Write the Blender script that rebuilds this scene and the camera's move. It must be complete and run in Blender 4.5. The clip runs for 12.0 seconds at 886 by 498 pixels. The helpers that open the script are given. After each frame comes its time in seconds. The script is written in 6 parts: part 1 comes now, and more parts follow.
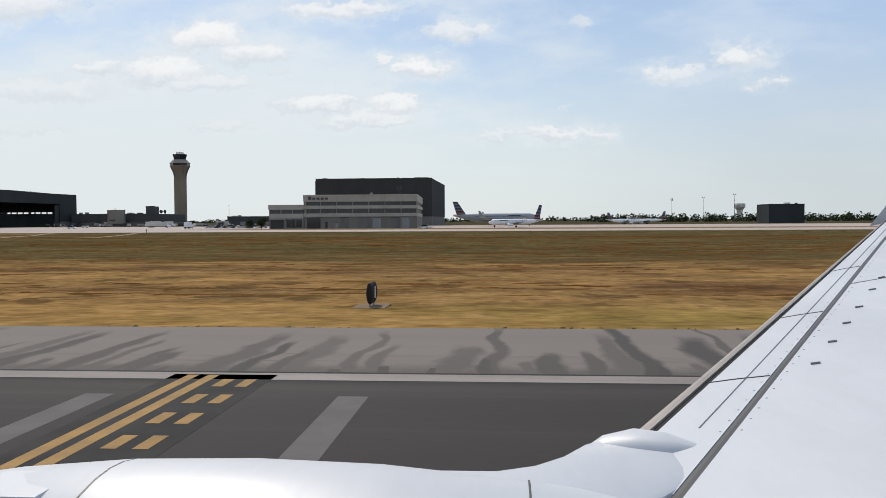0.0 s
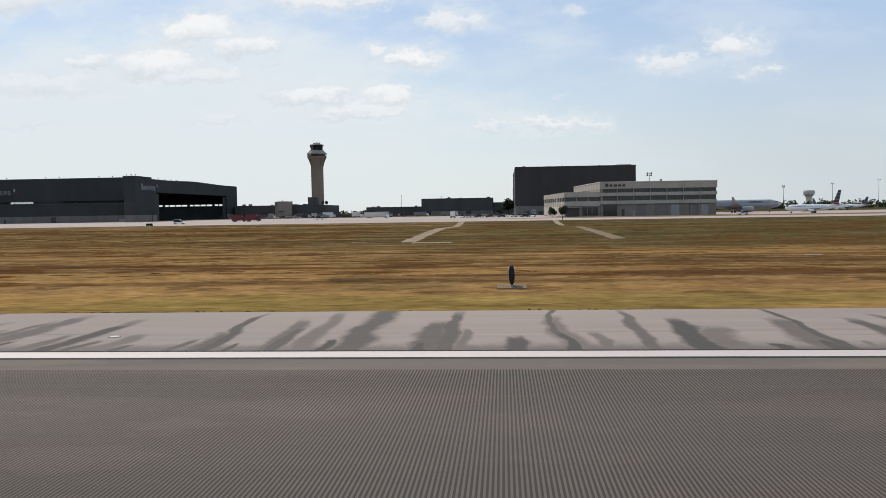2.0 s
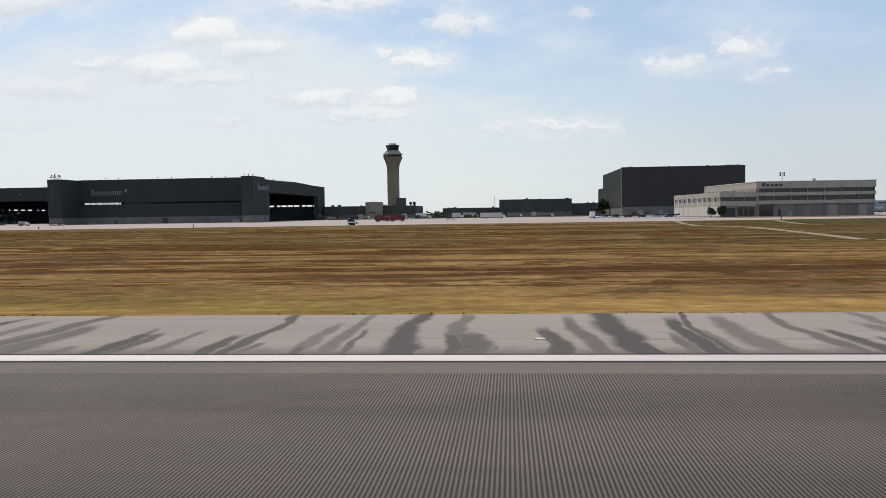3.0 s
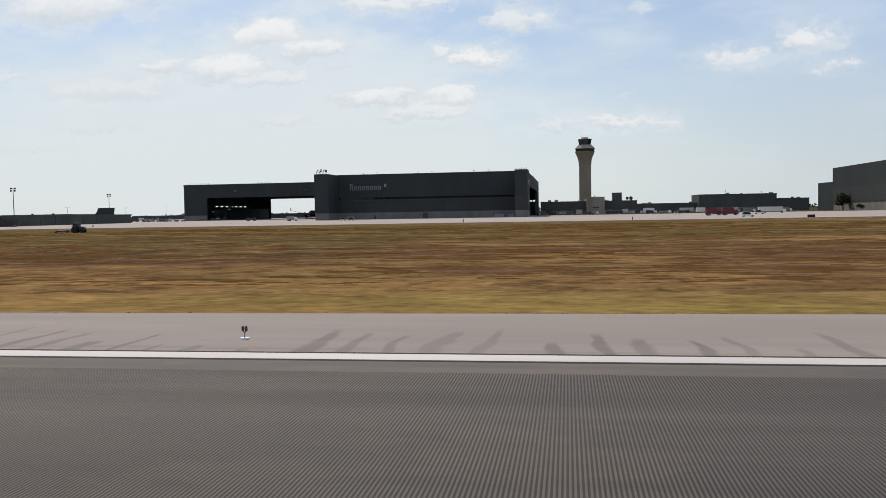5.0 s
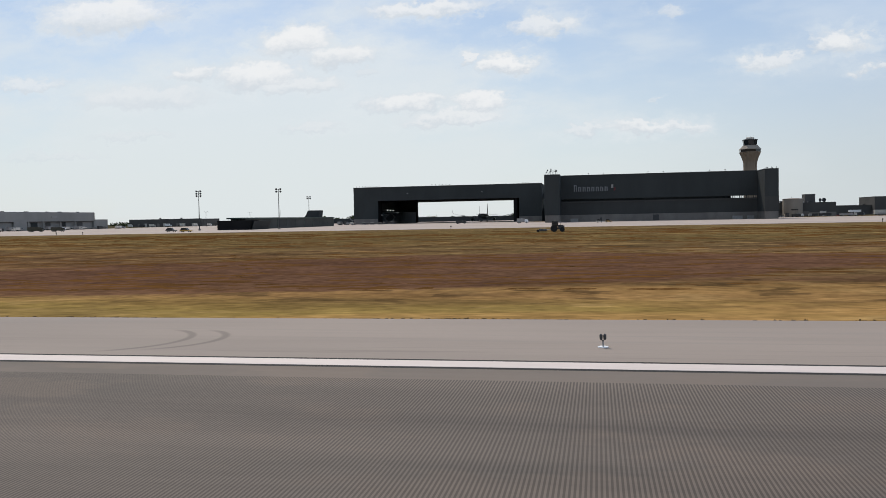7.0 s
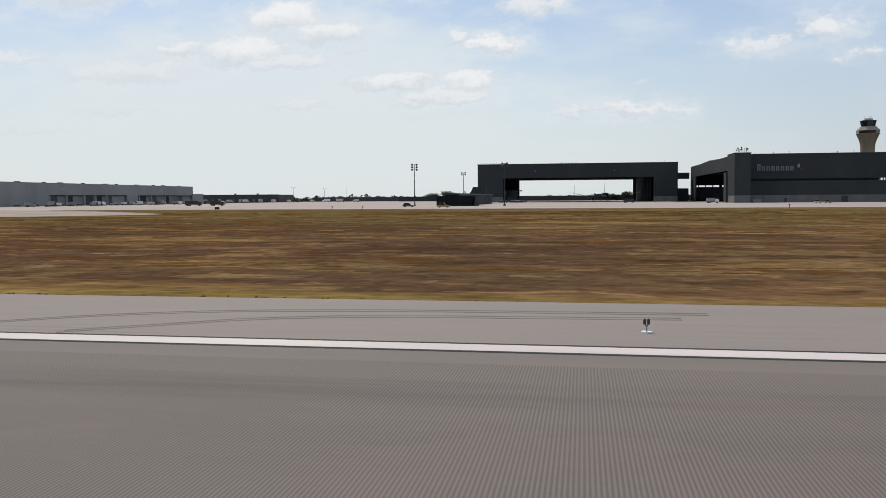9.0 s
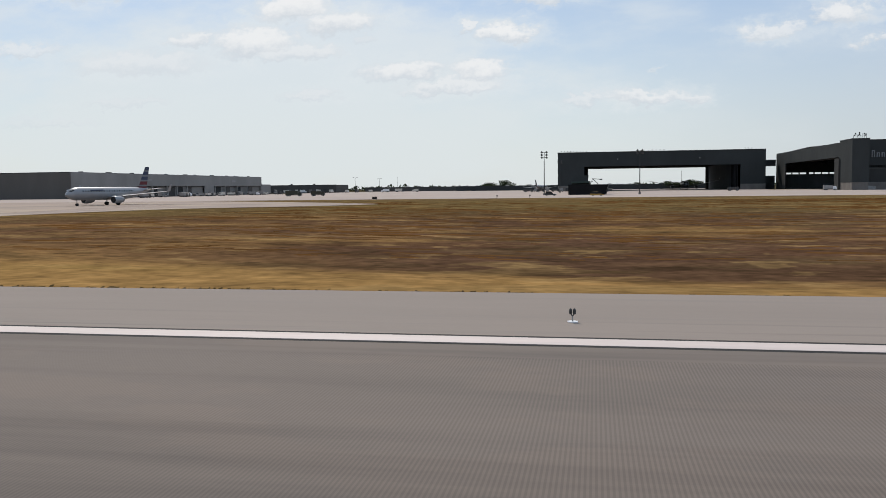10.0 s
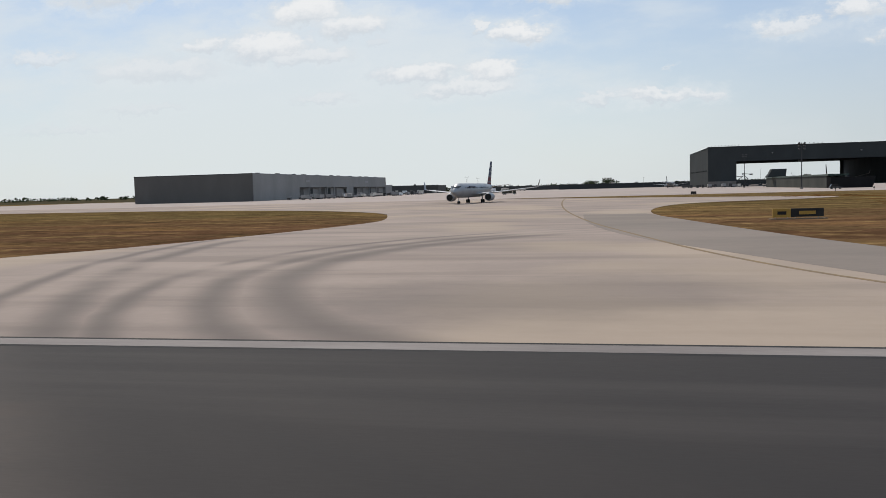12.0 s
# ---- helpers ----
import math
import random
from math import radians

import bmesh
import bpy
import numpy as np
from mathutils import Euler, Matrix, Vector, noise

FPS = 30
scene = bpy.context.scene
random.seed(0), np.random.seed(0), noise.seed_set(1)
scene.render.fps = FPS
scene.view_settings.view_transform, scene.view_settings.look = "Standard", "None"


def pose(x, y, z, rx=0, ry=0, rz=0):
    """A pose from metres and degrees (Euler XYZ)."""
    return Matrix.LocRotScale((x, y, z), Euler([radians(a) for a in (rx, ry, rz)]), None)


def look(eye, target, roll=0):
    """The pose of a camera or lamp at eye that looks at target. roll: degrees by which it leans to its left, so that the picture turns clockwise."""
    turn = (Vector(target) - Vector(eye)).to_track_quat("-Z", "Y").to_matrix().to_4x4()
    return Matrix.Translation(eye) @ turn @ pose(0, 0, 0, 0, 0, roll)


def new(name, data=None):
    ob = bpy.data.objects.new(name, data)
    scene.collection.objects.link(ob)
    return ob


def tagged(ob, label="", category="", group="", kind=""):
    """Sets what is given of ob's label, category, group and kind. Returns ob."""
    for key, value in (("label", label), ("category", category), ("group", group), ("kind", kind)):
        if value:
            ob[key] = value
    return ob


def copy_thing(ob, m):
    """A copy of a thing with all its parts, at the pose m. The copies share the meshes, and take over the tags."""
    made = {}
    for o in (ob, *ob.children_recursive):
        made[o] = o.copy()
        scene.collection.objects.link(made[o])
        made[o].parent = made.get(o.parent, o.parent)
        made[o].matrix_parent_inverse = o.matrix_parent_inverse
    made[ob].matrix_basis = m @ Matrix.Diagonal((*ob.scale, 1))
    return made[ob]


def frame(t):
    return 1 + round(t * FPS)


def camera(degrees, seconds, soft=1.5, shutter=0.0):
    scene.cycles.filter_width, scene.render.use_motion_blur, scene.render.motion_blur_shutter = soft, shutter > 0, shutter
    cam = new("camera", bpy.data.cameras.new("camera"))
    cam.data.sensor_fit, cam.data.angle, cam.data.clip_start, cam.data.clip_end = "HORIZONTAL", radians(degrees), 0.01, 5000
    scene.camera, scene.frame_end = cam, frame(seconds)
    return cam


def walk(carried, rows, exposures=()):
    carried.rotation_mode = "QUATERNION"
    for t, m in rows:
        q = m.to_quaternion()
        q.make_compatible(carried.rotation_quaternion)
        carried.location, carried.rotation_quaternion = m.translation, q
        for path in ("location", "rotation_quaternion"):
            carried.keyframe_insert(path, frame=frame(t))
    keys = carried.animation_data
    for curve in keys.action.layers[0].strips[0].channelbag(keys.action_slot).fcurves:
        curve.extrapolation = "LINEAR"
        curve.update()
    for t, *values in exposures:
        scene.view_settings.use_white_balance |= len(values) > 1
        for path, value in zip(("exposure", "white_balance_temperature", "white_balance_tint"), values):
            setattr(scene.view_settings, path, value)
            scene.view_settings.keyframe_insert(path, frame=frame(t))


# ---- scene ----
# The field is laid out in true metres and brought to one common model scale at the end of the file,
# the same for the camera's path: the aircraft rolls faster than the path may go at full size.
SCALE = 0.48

# ---------------------------------------------------------------- camera
cam = camera(57.08, 12.0, soft=0.8)
PATH = (  # seconds, x, y, z, heading, pitch, roll
    (0.0, 0.00, -0.04, 4.08, 4.60, -2.03, -0.32),
    (0.5, -40.46, -0.39, 4.09, 4.12, -2.21, -0.47),
    (1.0, -80.17, -0.73, 4.05, 3.89, -2.26, -0.46),
    (1.5, -119.17, -1.04, 3.85, 4.09, -2.37, -0.85),
    (2.0, -157.47, -1.24, 3.90, 4.26, -2.65, -0.90),
    (2.5, -195.11, -1.35, 3.94, 4.37, -2.56, -0.89),
    (4.5, -339.35, -1.40, 4.03, 7.46, -2.42, -0.87),
    (5.0, -373.92, -1.39, 4.03, 8.73, -2.59, -0.98),
    (5.5, -407.91, -1.29, 4.02, 9.62, -2.52, -0.95),
    (6.0, -441.34, -1.14, 3.99, 10.34, -2.33, -0.96),
    (6.5, -474.21, -0.99, 3.99, 10.70, -2.20, -1.03),
    (7.0, -506.52, -0.82, 3.95, 10.77, -2.15, -1.08),
    (9.0, -630.19, -0.64, 4.00, 9.77, -3.58, -0.36),
    (9.5, -659.70, -0.45, 3.98, 10.27, -4.13, -0.44),
    (10.0, -688.62, -0.24, 4.00, 10.62, -4.28, -0.68),
    (10.5, -716.95, -0.01, 4.03, 10.74, -4.07, -1.12),
    (11.0, -744.67, 0.22, 4.04, 10.82, -3.86, -1.19),
    (11.5, -771.77, 0.45, 4.05, 11.13, -3.97, -1.39),
    (12.0, -798.23, 0.67, 4.01, 11.70, -4.18, -1.52),
)
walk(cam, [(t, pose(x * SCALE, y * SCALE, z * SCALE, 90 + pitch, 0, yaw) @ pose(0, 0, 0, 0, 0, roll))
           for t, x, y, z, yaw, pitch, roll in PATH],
     [(0.0, 0.0), (2.5, 0.0), (4.5, -0.07), (7.0, -0.06), (9.0, -0.07), (12.0, -0.10)])

# ---------------------------------------------------------------- sky and sun
SUN_DIR = Vector((-0.32, 0.60, 0.73)).normalized()
CLOUDS = (  # east-west place, height, half width, half height, all over distance north; thickness
    (-0.640, 0.278, 0.096, 0.026, 0.95), (-0.375, 0.228, 0.050, 0.021, 1.00), (-0.318, 0.206, 0.050, 0.016, 0.92),
    (-0.520, 0.194, 0.034, 0.013, 0.85), (-0.430, 0.188, 0.056, 0.021, 0.95), (-0.372, 0.172, 0.048, 0.012, 0.72),
    (-0.594, 0.166, 0.096, 0.017, 0.62), (-0.763, 0.191, 0.060, 0.010, 0.66), (-0.235, 0.144, 0.058, 0.014, 0.92),
    (-0.139, 0.140, 0.034, 0.015, 0.95), (-0.175, 0.124, 0.064, 0.010, 0.78), (-0.155, 0.193, 0.009, 0.010, 0.85),
    (-0.107, 0.184, 0.034, 0.013, 1.00), (-0.065, 0.229, 0.038, 0.012, 0.80), (-0.211, 0.259, 0.080, 0.011, 0.88),
    (0.197, 0.172, 0.036, 0.009, 0.80), (0.272, 0.190, 0.029, 0.014, 0.92), (0.311, 0.161, 0.016, 0.006, 0.75),
    (0.054, 0.104, 0.044, 0.010, 0.85), (-0.016, 0.104, 0.028, 0.007, 0.66), (0.101, 0.103, 0.021, 0.008, 0.72),
    (-0.355, 0.120, 0.044, 0.008, 0.55), (0.084, 0.239, 0.018, 0.007, 0.5), (-0.275, 0.185, 0.017, 0.006, 0.45),
    (-0.613, 0.117, 0.066, 0.007, 0.40), (-0.732, 0.094, 0.077, 0.007, 0.35), (0.070, 0.136, 0.006, 0.003, 0.45))


def node(tree, kind, **values):
    """A node with its settings and, under in_0, in_1 ..., its inputs: a value, or an output to join."""
    n = tree.nodes.new(kind)
    for key, value in values.items():
        if key.startswith("in_"):
            socket = n.inputs[int(key[3:])]
            if isinstance(value, bpy.types.NodeSocket):
                tree.links.new(value, socket)
            else:
                socket.default_value = value
        elif key == "op":
            n.operation = value
        elif key == "mode":
            n.data_type = value
    return n


def sums(tree, op, a, b=0.0, c=0.0):
    return node(tree, "ShaderNodeMath", op=op, in_0=a, in_1=b, in_2=c).outputs[0]


def ramp(tree, value, lo, hi):
    n = node(tree, "ShaderNodeMapRange", in_0=value, in_1=lo, in_2=hi)
    n.interpolation_type = "SMOOTHSTEP"
    return n.outputs[0]


def blend(tree, factor, a, b):
    n = tree.nodes.new("ShaderNodeMix")
    n.data_type = "RGBA"
    for socket, value in ((n.inputs[0], factor), (n.inputs[6], a), (n.inputs[7], b)):
        if isinstance(value, bpy.types.NodeSocket):
            tree.links.new(value, socket)
        elif isinstance(value, tuple):
            socket.default_value = (*value[:3], 1)
        else:
            socket.default_value = value
    return n.outputs[2]


def fuzz(tree, vector, size, detail=3.0, rough=0.55, stretch=(1, 1, 1)):
    """Noise of about that size in metres along the coordinates given."""
    m = node(tree, "ShaderNodeMapping", in_0=vector)
    m.inputs["Scale"].default_value = [s / size for s in stretch]
    n = node(tree, "ShaderNodeTexNoise", in_0=m.outputs[0])
    n.inputs["Scale"].default_value, n.inputs["Detail"].default_value, n.inputs["Roughness"].default_value = 1.0, detail, rough
    return n.outputs[0]


def make_world():
    world = bpy.data.worlds.new("sky")
    world.use_nodes = True
    scene.world = world
    t = world.node_tree
    t.nodes.clear()
    sky = t.nodes.new("ShaderNodeTexSky")
    sky.sky_type, sky.sun_disc = "NISHITA", False
    sky.sun_elevation = math.asin(SUN_DIR.z)
    sky.sun_rotation = math.atan2(SUN_DIR.x, SUN_DIR.y)
    sky.air_density, sky.dust_density, sky.ozone_density = 1.0, 0.8, 2.2
    way = t.nodes.new("ShaderNodeTexCoord").outputs["Generated"]
    split = node(t, "ShaderNodeSeparateXYZ", in_0=way)
    depth = sums(t, "MAXIMUM", split.outputs[1], 0.08)
    across, up = sums(t, "DIVIDE", split.outputs[0], depth), sums(t, "DIVIDE", split.outputs[2], depth)
    flat = node(t, "ShaderNodeCombineXYZ", in_0=across, in_1=up, in_2=0.0).outputs[0]
    veil = fuzz(t, flat, 0.20, 5.0, 0.55, (1, 2.8, 1))

    def churn(vector, size, depth, stretch):
        """The same place pushed about by noise of that size, which gives heaped edges."""
        m = node(t, "ShaderNodeMapping", in_0=flat)
        m.inputs["Scale"].default_value = [k / size for k in stretch]
        n = node(t, "ShaderNodeTexNoise", in_0=m.outputs[0])
        n.inputs["Scale"].default_value, n.inputs["Detail"].default_value, n.inputs["Roughness"].default_value = 1.0, 4.0, 0.6
        push = node(t, "ShaderNodeVectorMath", op="MULTIPLY_ADD", in_0=n.outputs["Color"], in_1=depth, in_2=tuple(-0.5 * d for d in depth)).outputs[0]
        return node(t, "ShaderNodeVectorMath", op="ADD", in_0=vector, in_1=push).outputs[0]

    curl = churn(churn(flat, 0.050, (0.085, 0.034, 0), (1, 1.7, 1)), 0.013, (0.034, 0.021, 0), (1, 1.4, 1))
    heap, lit, rim = 0.0, 0.0, 0.0
    for cx, cy, w, h, thick in CLOUDS:
        v = node(t, "ShaderNodeVectorMath", op="MULTIPLY_ADD", in_0=curl, in_1=(1 / w, 1 / h, 0), in_2=(-cx / w, -cy / h, 0)).outputs[0]
        part_v = node(t, "ShaderNodeSeparateXYZ", in_0=v)
        # flat below, heaped above
        rise = part_v.outputs[1]
        tall = sums(t, "MAXIMUM", rise, sums(t, "MULTIPLY", rise, -1.25))
        d = sums(t, "SQRT", sums(t, "ADD", sums(t, "MULTIPLY", part_v.outputs[0], part_v.outputs[0]), sums(t, "MULTIPLY", tall, tall)))
        mask = sums(t, "MULTIPLY", ramp(t, d, 1.30, 0.62), thick)
        heap = sums(t, "MAXIMUM", heap, mask)
        rim = sums(t, "MAXIMUM", rim, sums(t, "MULTIPLY", ramp(t, d, 2.5, 0.7), thick))
        lit = sums(t, "MAXIMUM", lit, sums(t, "MULTIPLY", mask, ramp(t, rise, -0.75, 0.35)))
    # a thin sheet of cloud lies over the west
    v = node(t, "ShaderNodeVectorMath", op="MULTIPLY_ADD", in_0=curl, in_1=(1 / 0.46, 1 / 0.145, 0), in_2=(0.44 / 0.46, -0.115 / 0.145, 0)).outputs[0]
    sheet_d = sums(t, "ADD", node(t, "ShaderNodeVectorMath", op="LENGTH", in_0=v).outputs["Value"], sums(t, "MULTIPLY", sums(t, "SUBTRACT", 0.5, veil), 1.6))
    wisps = sums(t, "MAXIMUM", sums(t, "MULTIPLY", ramp(t, veil, 0.40, 0.70), 0.62), sums(t, "MULTIPLY", ramp(t, sheet_d, 1.15, 0.55), 0.78))
    haze = ramp(t, split.outputs[2], 0.26, 0.0)
    pale = blend(t, lit, (7.0, 7.55, 8.15), (9.75, 9.8, 9.85))
    colour = blend(t, sums(t, "MULTIPLY", haze, 0.80), blend(t, wisps, blend(t, 0.35, sky.outputs[0], (6.3, 7.9, 10.1)), (8.15, 8.75, 9.15)), (7.9, 8.5, 8.6))
    # away from the sun the air is duller
    colour = blend(t, sums(t, "MULTIPLY", ramp(t, across, -0.05, 0.42), 0.55), colour, blend(t, haze, (4.9, 6.5, 9.0), (5.6, 6.25, 6.6)))
    # torn thin cloud hangs round the heaps
    torn = sums(t, "MULTIPLY", rim, ramp(t, fuzz(t, curl, 0.075, 5.0, 0.6, (1, 2.2, 1)), 0.36, 0.60))
    colour = blend(t, sums(t, "MULTIPLY", torn, 0.62), colour, (8.5, 9.0, 9.3))
    colour = blend(t, sums(t, "MULTIPLY", heap, 0.88), colour, pale)
    back = node(t, "ShaderNodeBackground", in_0=colour, in_1=0.095)
    t.links.new(back.outputs[0], t.nodes.new("ShaderNodeOutputWorld").inputs[0])


make_world()
sun = new("sun", bpy.data.lights.new("sun", "SUN"))
sun.data.energy, sun.data.angle, sun.data.color = 3.2, radians(0.6), (1.0, 0.91, 0.80)
sun.matrix_world = look(SUN_DIR * 100, (0, 0, 0))

# ---------------------------------------------------------------- materials


def material(name, colour, rough=0.7, metal=0.0, other=None, size=3.0, stretch=(1, 1, 1), bump=0.0, fine=0.05, amount=1.0, by_object=0.0):
    """A surface of two colours mixed by coarse and fine noise, with relief of the fine size."""
    m = bpy.data.materials.new(name)
    m.use_nodes = True
    t = m.node_tree
    shader = t.nodes["Principled BSDF"]
    at = t.nodes.new("ShaderNodeTexCoord").outputs["Object"]
    other = other or tuple(c * 0.72 for c in colour)
    coarse, small = fuzz(t, at, size, 4.0, 0.6, stretch), fuzz(t, at, fine, 3.0, 0.6, stretch)
    mixed = sums(t, "ADD", sums(t, "MULTIPLY", ramp(t, coarse, 0.3, 0.7), 0.65 * amount), sums(t, "MULTIPLY", small, 0.35 * amount))
    col = blend(t, mixed, colour, other)
    if by_object:
        lot = t.nodes.new("ShaderNodeObjectInfo").outputs["Random"]
        col = blend(t, sums(t, "MULTIPLY", lot, by_object), col, tuple(c * 0.6 for c in colour))
    t.links.new(col, shader.inputs["Base Color"])
    shader.inputs["Metallic"].default_value = metal
    t.links.new(sums(t, "ADD", sums(t, "MULTIPLY", small, 0.16), rough - 0.08), shader.inputs["Roughness"])
    if rough >= 0.8:
        shader.inputs["Specular IOR Level"].default_value = 0.15 if rough < 0.94 else 0.0
    if bump:
        b = node(t, "ShaderNodeBump", in_2=small)
        b.inputs["Strength"].default_value, b.inputs["Distance"].default_value = bump, fine * 0.3
        t.links.new(b.outputs[0], shader.inputs["Normal"])
    return m


def cladding_material(name, colour, other, pitch=0.9):
    """Ribbed metal sheet: upright ribs as relief, broad weathering, faint sheet joints."""
    m = material(name, colour, 0.70, 0.0, other, 14.0, (1, 1, 0.35), 0.0, 0.6)
    t = m.node_tree
    at = t.nodes.new("ShaderNodeTexCoord").outputs["Object"]
    s = node(t, "ShaderNodeSeparateXYZ", in_0=at)
    along = sums(t, "ADD", s.outputs[0], s.outputs[1])
    rib = sums(t, "PINGPONG", along, pitch)
    b = node(t, "ShaderNodeBump", in_2=rib)
    b.inputs["Strength"].default_value, b.inputs["Distance"].default_value = 0.35, 0.12
    t.nodes["Principled BSDF"].inputs["Specular IOR Level"].default_value = 0.04
    t.links.new(b.outputs[0], t.nodes["Principled BSDF"].inputs["Normal"])
    return m


def glass_material(name, tint):
    m = bpy.data.materials.new(name)
    m.use_nodes = True
    s = m.node_tree.nodes["Principled BSDF"]
    s.inputs["Base Color"].default_value = (*tint, 1)
    s.inputs["Roughness"].default_value, s.inputs["Metallic"].default_value = 0.06, 0.0
    s.inputs["IOR"].default_value = 1.5
    return m


def grass_material():
    """Dry mown turf: straw, red-brown and dull olive in broad patches, drawn out along the mower's lines."""
    m = bpy.data.materials.new("dry_grass")
    m.use_nodes = True
    t = m.node_tree
    at = t.nodes.new("ShaderNodeTexCoord").outputs["Object"]
    s = node(t, "ShaderNodeSeparateXYZ", in_0=at)
    x, y = s.outputs[0], s.outputs[1]
    off = lambda n, k: sums(t, "MULTIPLY", sums(t, "SUBTRACT", n, 0.5), k)
    times = lambda a, b: sums(t, "MULTIPLY", a, b)
    broad = fuzz(t, at, 60.0, 3.0, 0.55, (0.35, 1, 1))
    patch = fuzz(t, at, 21.0, 4.0, 0.60, (0.42, 1, 1))
    lines = fuzz(t, at, 6.0, 4.0, 0.62, (0.07, 1, 1))
    clump = fuzz(t, at, 3.4, 4.0, 0.60, (0.62, 0.75, 1))
    swath = fuzz(t, at, 10.0, 5.0, 0.62, (0.40, 0.8, 1))
    tuft = fuzz(t, at, 1.1, 4.0, 0.65, (1.0, 0.55, 1))
    gold, brown, olive = (0.240, 0.140, 0.054), (0.099, 0.054, 0.032), (0.104, 0.081, 0.033)
    # red-brown grows towards the west, in patches
    west = ramp(t, x, -130.0, -520.0)
    red = ramp(t, sums(t, "ADD", off(patch, 2.6), sums(t, "ADD", off(broad, 1.3), times(west, 0.42))), -0.12, 0.42)
    middle = times(ramp(t, sums(t, "ADD", y, off(patch, 60.0)), 48.0, 62.0), ramp(t, sums(t, "ADD", y, off(broad, 120.0)), 190.0, 110.0))
    col = blend(t, times(red, sums(t, "ADD", times(middle, 0.65), 0.22)), gold, brown)
    # the far half stays greener
    far = ramp(t, sums(t, "ADD", y, off(patch, 150.0)), 85.0, 165.0)
    col = blend(t, times(far, 0.80), col, olive)
    col = blend(t, times(ramp(t, fuzz(t, at, 30.0, 4.0, 0.6, (0.25, 1, 1)), 0.52, 0.62), 0.55), col, (0.150, 0.100, 0.042))
    col = blend(t, times(ramp(t, fuzz(t, at, 16.0, 4.0, 0.6, (0.22, 1, 1)), 0.55, 0.66), 0.60), col, (0.110, 0.064, 0.034))
    brown_west = times(times(ramp(t, x, -560.0, -650.0), ramp(t, x, -740.0, -690.0)), ramp(t, y, 170.0, 110.0))
    col = blend(t, times(times(brown_west, ramp(t, patch, 0.34, 0.54)), 0.88), col, (0.080, 0.045, 0.028))
    east = times(ramp(t, sums(t, "ADD", x, off(broad, 160.0)), -230.0, -120.0), ramp(t, sums(t, "ADD", y, off(patch, 50.0)), 78.0, 112.0))
    hem = ramp(t, sums(t, "ADD", y, times(patch, 60.0)), 270.0, 305.0)
    col = blend(t, times(hem, 0.6), col, (0.160, 0.112, 0.055))
    # a worn bare patch of red earth with a clear edge
    bare = node(t, "ShaderNodeVectorMath", op="MULTIPLY_ADD", in_0=at, in_1=(1 / 47, 1 / 24, 0), in_2=(526 / 47, -76 / 24, 0)).outputs[0]
    bare = node(t, "ShaderNodeVectorMath", op="ADD", in_0=bare, in_1=node(t, "ShaderNodeCombineXYZ", in_0=0.0, in_1=times(sums(t, "ADD", x, 526.0), -0.010), in_2=0.0).outputs[0]).outputs[0]
    bare = node(t, "ShaderNodeVectorMath", op="LENGTH", in_0=bare).outputs["Value"]
    bare = ramp(t, sums(t, "ADD", bare, sums(t, "ADD", off(patch, 0.8), off(clump, 0.45))), 1.06, 0.97)
    # the strip kept short beside the pavement dries out paler, here and there green
    verge = ramp(t, sums(t, "ADD", sums(t, "ADD", y, times(times(ramp(t, x, -540.0, -620.0), ramp(t, x, -720.0, -670.0)), 8.5)), times(patch, 22.0)), 60.0, 50.0)
    green = ramp(t, fuzz(t, at, 26.0, 3.0, 0.55, (0.5, 1, 1)), 0.44, 0.60)
    col = blend(t, times(verge, 0.85), col, blend(t, green, (0.275, 0.164, 0.060), (0.190, 0.134, 0.042)))
    # cut stalks lie in dark and pale lines along the field, most of all in its eastern half
    rows = times(ramp(t, y, 44.0, 60.0), sums(t, "ADD", times(times(ramp(t, x, -345.0, -290.0), ramp(t, x, -90.0, -150.0)), 0.6), 0.34))
    col = blend(t, times(times(ramp(t, lines, 0.49, 0.58), rows), 1.0), col, (0.078, 0.040, 0.020))
    col = blend(t, times(times(ramp(t, lines, 0.47, 0.38), rows), 0.60), col, (0.255, 0.160, 0.064))
    calm = sums(t, "SUBTRACT", 1.0, times(verge, 0.65))
    col = blend(t, times(times(ramp(t, swath, 0.555, 0.60), calm), 0.45), col, (0.088, 0.060, 0.029))
    col = blend(t, times(ramp(t, swath, 0.43, 0.39), 0.34), col, (0.250, 0.165, 0.068))
    col = blend(t, times(times(ramp(t, clump, 0.56, 0.62), calm), 0.62), col, (0.058, 0.036, 0.019))
    col = blend(t, times(ramp(t, clump, 0.42, 0.36), 0.36), col, (0.300, 0.195, 0.082))
    col = blend(t, times(east, 0.70), col, (0.070, 0.058, 0.026))
    col = blend(t, times(bare, 0.86), col, (0.104, 0.054, 0.034))
    beyond = ramp(t, y, 640.0, 760.0)
    col = blend(t, times(beyond, 0.9), col, (0.060, 0.054, 0.034))
    # thick and thin growth, from whole swaths down to single tussocks
    growth = 1.0
    for size, stretch, depth in ((26.0, 0.35, 0.55), (8.0, 0.5, 0.65), (2.6, 0.8, 0.95), (0.9, 1.0, 1.15)):
        n = fuzz(t, at, size, 2.0, 0.5, (stretch, 1, 1))
        growth = times(growth, sums(t, "ADD", off(n, depth), 1.0))
    growth = sums(t, "MINIMUM", sums(t, "MAXIMUM", growth, 0.35), 1.7)
    col = node(t, "ShaderNodeVectorMath", op="SCALE", in_0=col, in_3=growth).outputs[0]
    shader = t.nodes["Principled BSDF"]
    t.links.new(col, shader.inputs["Base Color"])
    shader.inputs["Roughness"].default_value = 0.95
